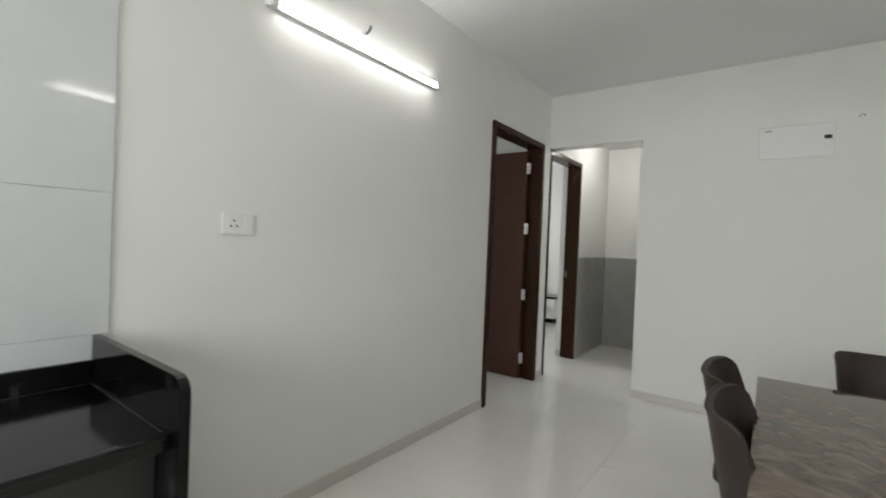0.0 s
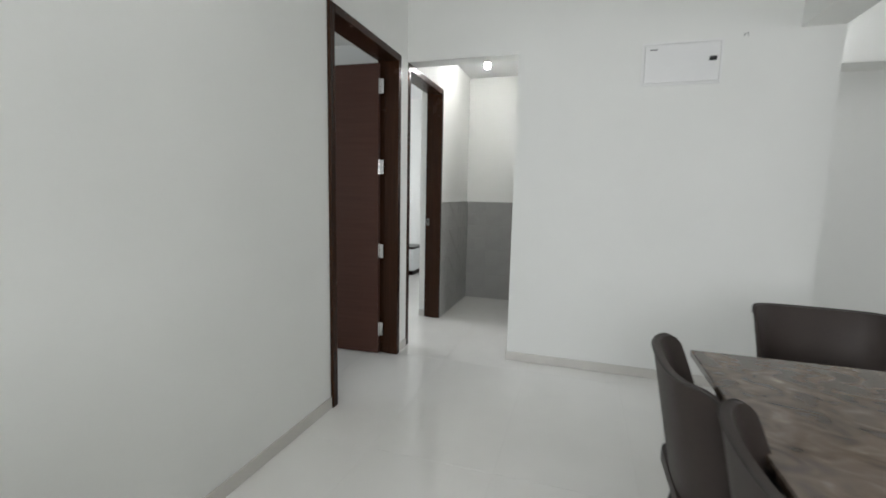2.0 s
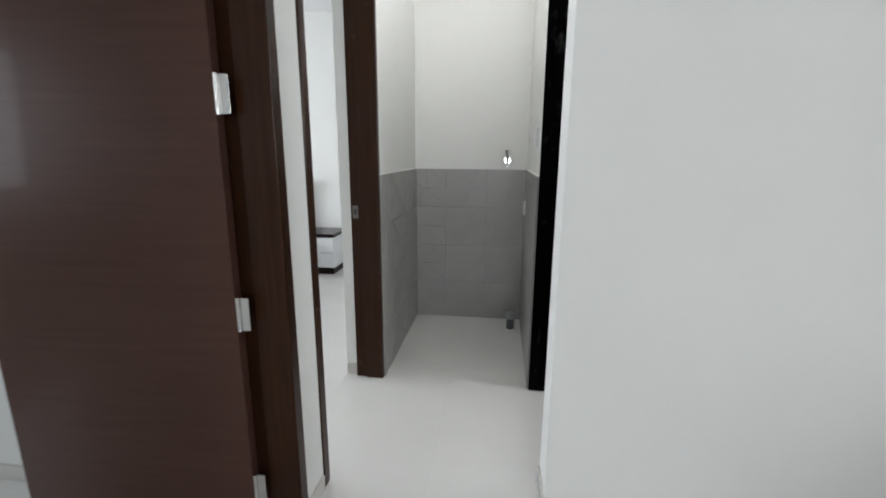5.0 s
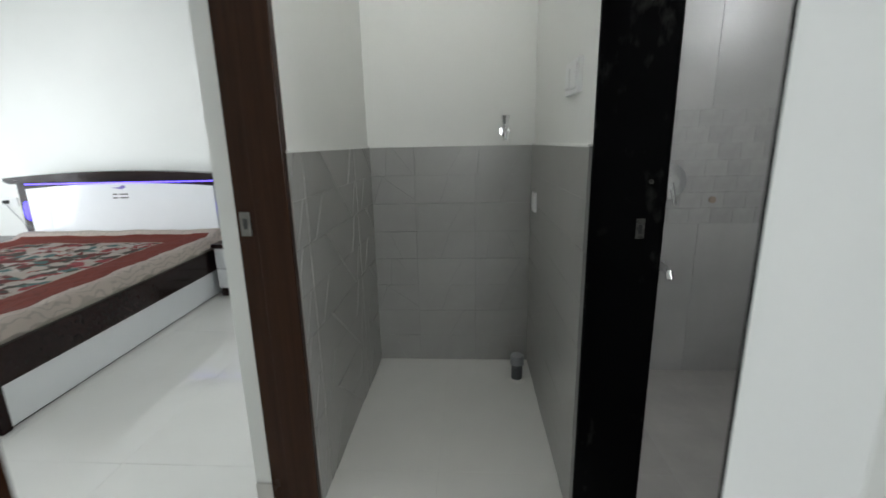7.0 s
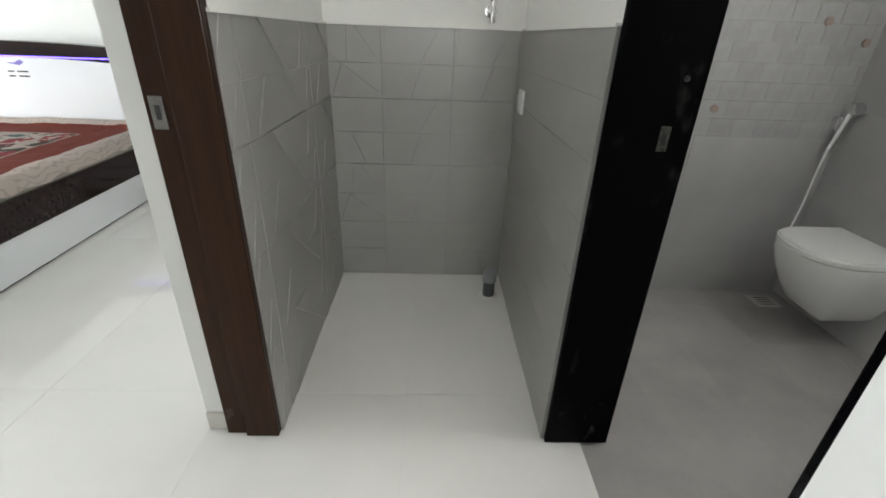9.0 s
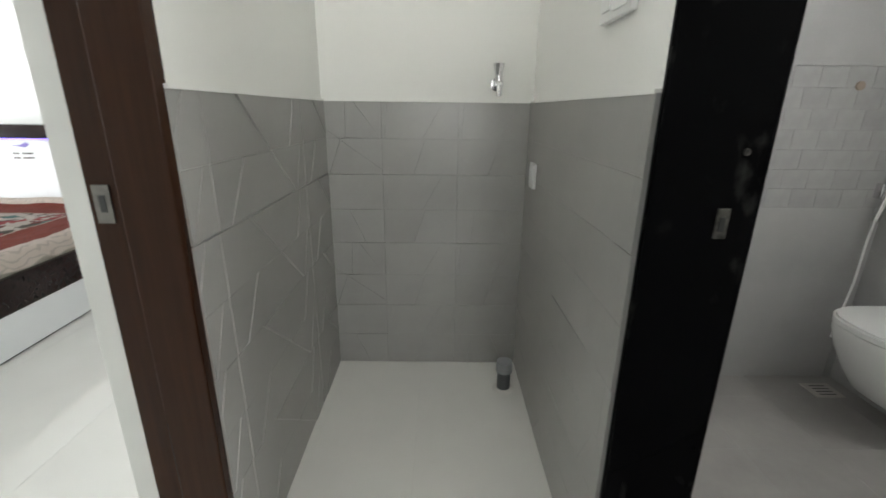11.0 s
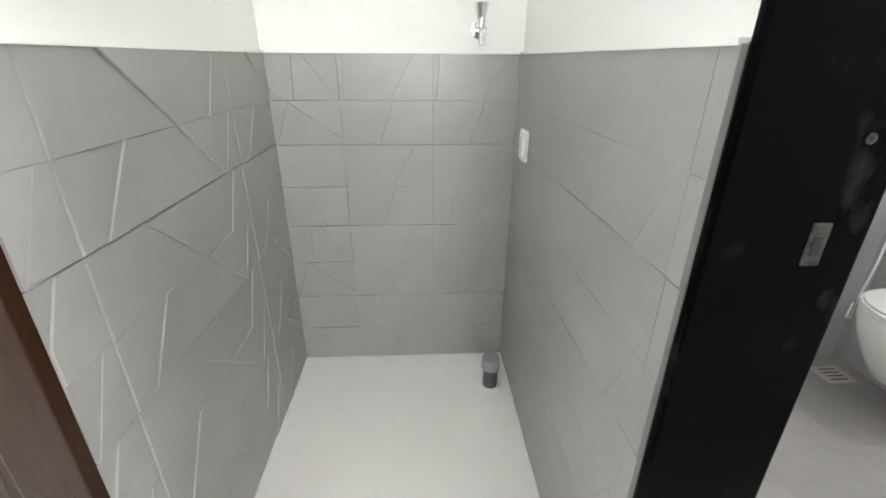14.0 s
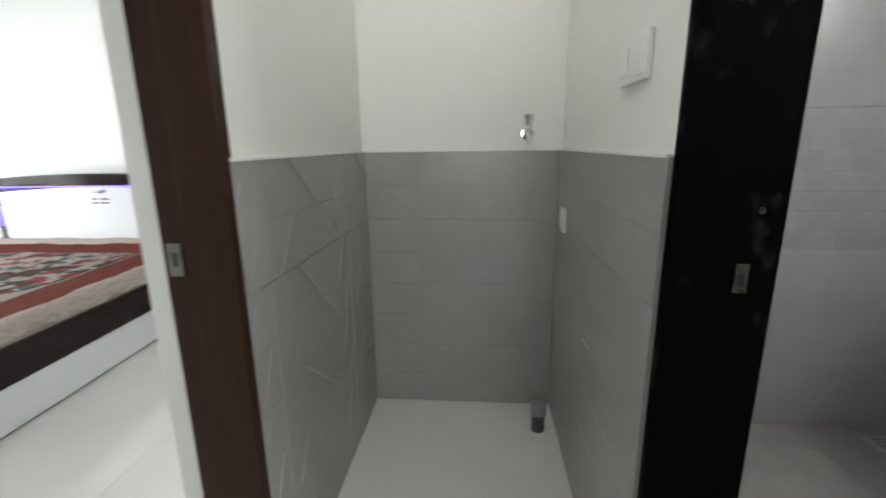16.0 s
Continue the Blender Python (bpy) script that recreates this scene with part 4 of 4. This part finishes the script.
def relief_mesh(name, w, h, mat, cuts, depth=0.0032, seed=3, thick=0.009, lo=0.0, hi=1.0):
    """A relief tile in local x (along) and z (up), its face towards local -y."""
    rnd = random.Random(seed)
    bm = bmesh.new()
    for poly in facets(w, h, cuts):
        whole_c = sum(poly, Vector((0, 0))) / len(poly)
        ax, ay, base = rnd.uniform(0.4, 2.0), rnd.uniform(0.0, 0.5), rnd.uniform(0.42, 0.58)
        poly = trimmed(trimmed(poly, lo, 1), hi, -1)
        if len(poly) < 3:
            continue
        c = whole_c
        if cuts:
            base += 0.06 if c.y > h / 2 else -0.06
        top, mid, low = [], [], []
        for v in poly:
            d = base + 0.95 * (ax * (v.x - c.x) / w + ay * (v.y - c.y) / h)
            yy = -thick + depth * (min(max(d, 0), 1)) - depth * 0.5
            proud = 1 - min(max(d, 0), 1)
            q = v + (c - v).normalized() * (0.0006 + depth * 0.36 * proud if cuts else 0.0007)
            top.append(bm.verts.new((q.x, yy, q.y)))
            mid.append(bm.verts.new((v.x, yy + (0.0003 + depth * 0.36 * proud if cuts else 0.0004), v.y)))
            low.append(bm.verts.new((v.x, 0, v.y)))
        bm.faces.new(top)
        for k in range(len(poly)):
            n = (k + 1) % len(poly)
            bm.faces.new((top[k], mid[k], mid[n], top[n]))
            bm.faces.new((mid[k], low[k], low[n], mid[n]))
    return mesh_of(name, bm, mat)


def tile_wall(owner, m, length, height, tw, th, mat, cuts, gap=0.0007, start=0.0, depth=0.0032, row0=0.0, shift=0.0):
    """Tiles over a wall: local x along, z up, face towards -y; the last of a row is cut."""
    cache = {}
    z = row0
    while z < height - 0.005:
        h = min(th, height - z)
        x = -start - (shift if round((z - row0) / th) % 2 == 0 else 0.0)
        while x < length - 0.003:
            a, b = max(x, 0.0), min(x + tw, length)
            if b - a > 0.006:
                lines = cuts(round(x / tw), round((z - row0) / th)) if callable(cuts) else cuts
                deep = depth(round(x / tw)) if callable(depth) else depth
                key = (round(a - x, 3), round(b - x, 3), round(h, 3), len(lines), deep)
                if key not in cache:
                    cache[key] = relief_mesh("tile", tw, h - gap, mat, lines, deep, lo=a - x + 0.0003, hi=b - x - 0.0003)
                ob = new("tile", cache[key])
                ob.parent = owner
                ob.matrix_world = m @ Matrix.Translation((x, 0, z + gap / 2))
            x += tw
        z += th


TH = 1.142
RW, RH = 0.6, 0.2875
nl = structure("tiling_nook_side_1", boxes((WX - 0.001, WX + 0.002, 1.96, NY, 0.0, TH)), M_GREYGROUT, "grey relief tiles on the nook wall", "wall tiles")
tile_wall(nl, pose(WX + 0.002, 1.96, 0.001, 0, 0, 90), NY - 1.96, TH - 0.002, RW, RH, M_GREYTILE, CUTS, gap=0.0028, start=0.5, depth=0.0095)
nbk = structure("tiling_nook_back", boxes((WX + 0.002, PX - 0.002, NY - 0.002, NY + 0.001, 0.0, TH)), M_GREYGROUT, "grey relief tiles on the nook wall", "wall tiles")
tile_wall(nbk, pose(WX + 0.011, NY - 0.002, 0.001), PX - WX - 0.022, TH - 0.002, 0.3, 0.2865, M_GREYTILE, half_tile, gap=0.0011, start=0.08, depth=half_depth)
nr = structure("tiling_nook_side_2", boxes((PX - 0.002, PX + 0.001, 1.939, NY, 0.0, TH)), M_GREYGROUT, "grey relief tiles on the nook wall", "wall tiles")
tile_wall(nr, pose(PX - 0.002, NY - 0.001, 0.001, 0, 0, -90), NY - 1.939, TH - 0.002, RW, RH, M_GREYTILE, CUTS, gap=0.0014, start=0.2, depth=0.006)
# white sealing bead over the tiles
tr = structure("trim", boxes((WX, WX + 0.0135, 1.96, NY, TH - 0.0035, TH + 0.004), (WX + 0.0135, PX - 0.0135, NY - 0.0135, NY, TH - 0.0035, TH + 0.004), (PX - 0.0135, PX, 1.939, NY, TH - 0.0035, TH + 0.004)), M_WALL, "thin white cement bead over the tiles", "trim")

PLAIN = []
bw = structure("tiling_bath_back", boxes((0.97, 2.22, BY + 0.008, NY, -0.02, 2.4)), M_BATHTILE, "grey bathroom tiles with a relief band", "wall tiles")
BM = pose(0.972, BY + 0.008, -0.012)
tile_wall(bw, BM, 1.246, 0.77, 0.6, 0.77, M_BATHTILE, PLAIN)
tile_wall(bw, BM @ Matrix.Translation((0, 0, 0.77)), 1.246, 0.52, 0.1, 0.0745, M_MOSAIC, PLAIN, depth=0.0014, shift=0.05)
tile_wall(bw, BM @ Matrix.Translation((0, 0, 1.2915)), 1.246, 1.1, 0.6, 0.55, M_BATHTILE, PLAIN)
br = structure("tiling_bath_side", wall_x(2.213, 2.2195, WY1, BY + 0.008, -0.02, 2.4, [(1.5, 2.0, 1.77, 2.13)]), M_GREYGROUT, "plain grey bathroom tiles", "wall tiles")
tile_wall(br, pose(2.213, BY, -0.012, 0, 0, -90), 1.64, 1.782, 0.6, 0.297, M_BATHTILE, PLAIN)
tile_wall(br, pose(2.213, BY, 1.77, 0, 0, -90), 0.885, 0.63, 0.6, 0.315, M_BATHTILE, PLAIN)

kt = structure("tiling_kitchen", boxes((WX - 0.001, WX + 0.002, -5.0, -2.36, 0.0, 2.6)), M_SKIRT, "glossy white kitchen wall tiles", "wall tiles")
tile_wall(kt, pose(WX + 0.002, -4.99, 0.001, 0, 0, 90), 2.629, 1.35, 0.9, 0.45, M_KTILE, PLAIN, gap=0.0008)
tile_wall(kt, pose(WX + 0.002, -4.99, 1.351, 0, 0, 90), 2.629, 1.249, 0.9, 1.249, M_KTILE, PLAIN, gap=0.0008)
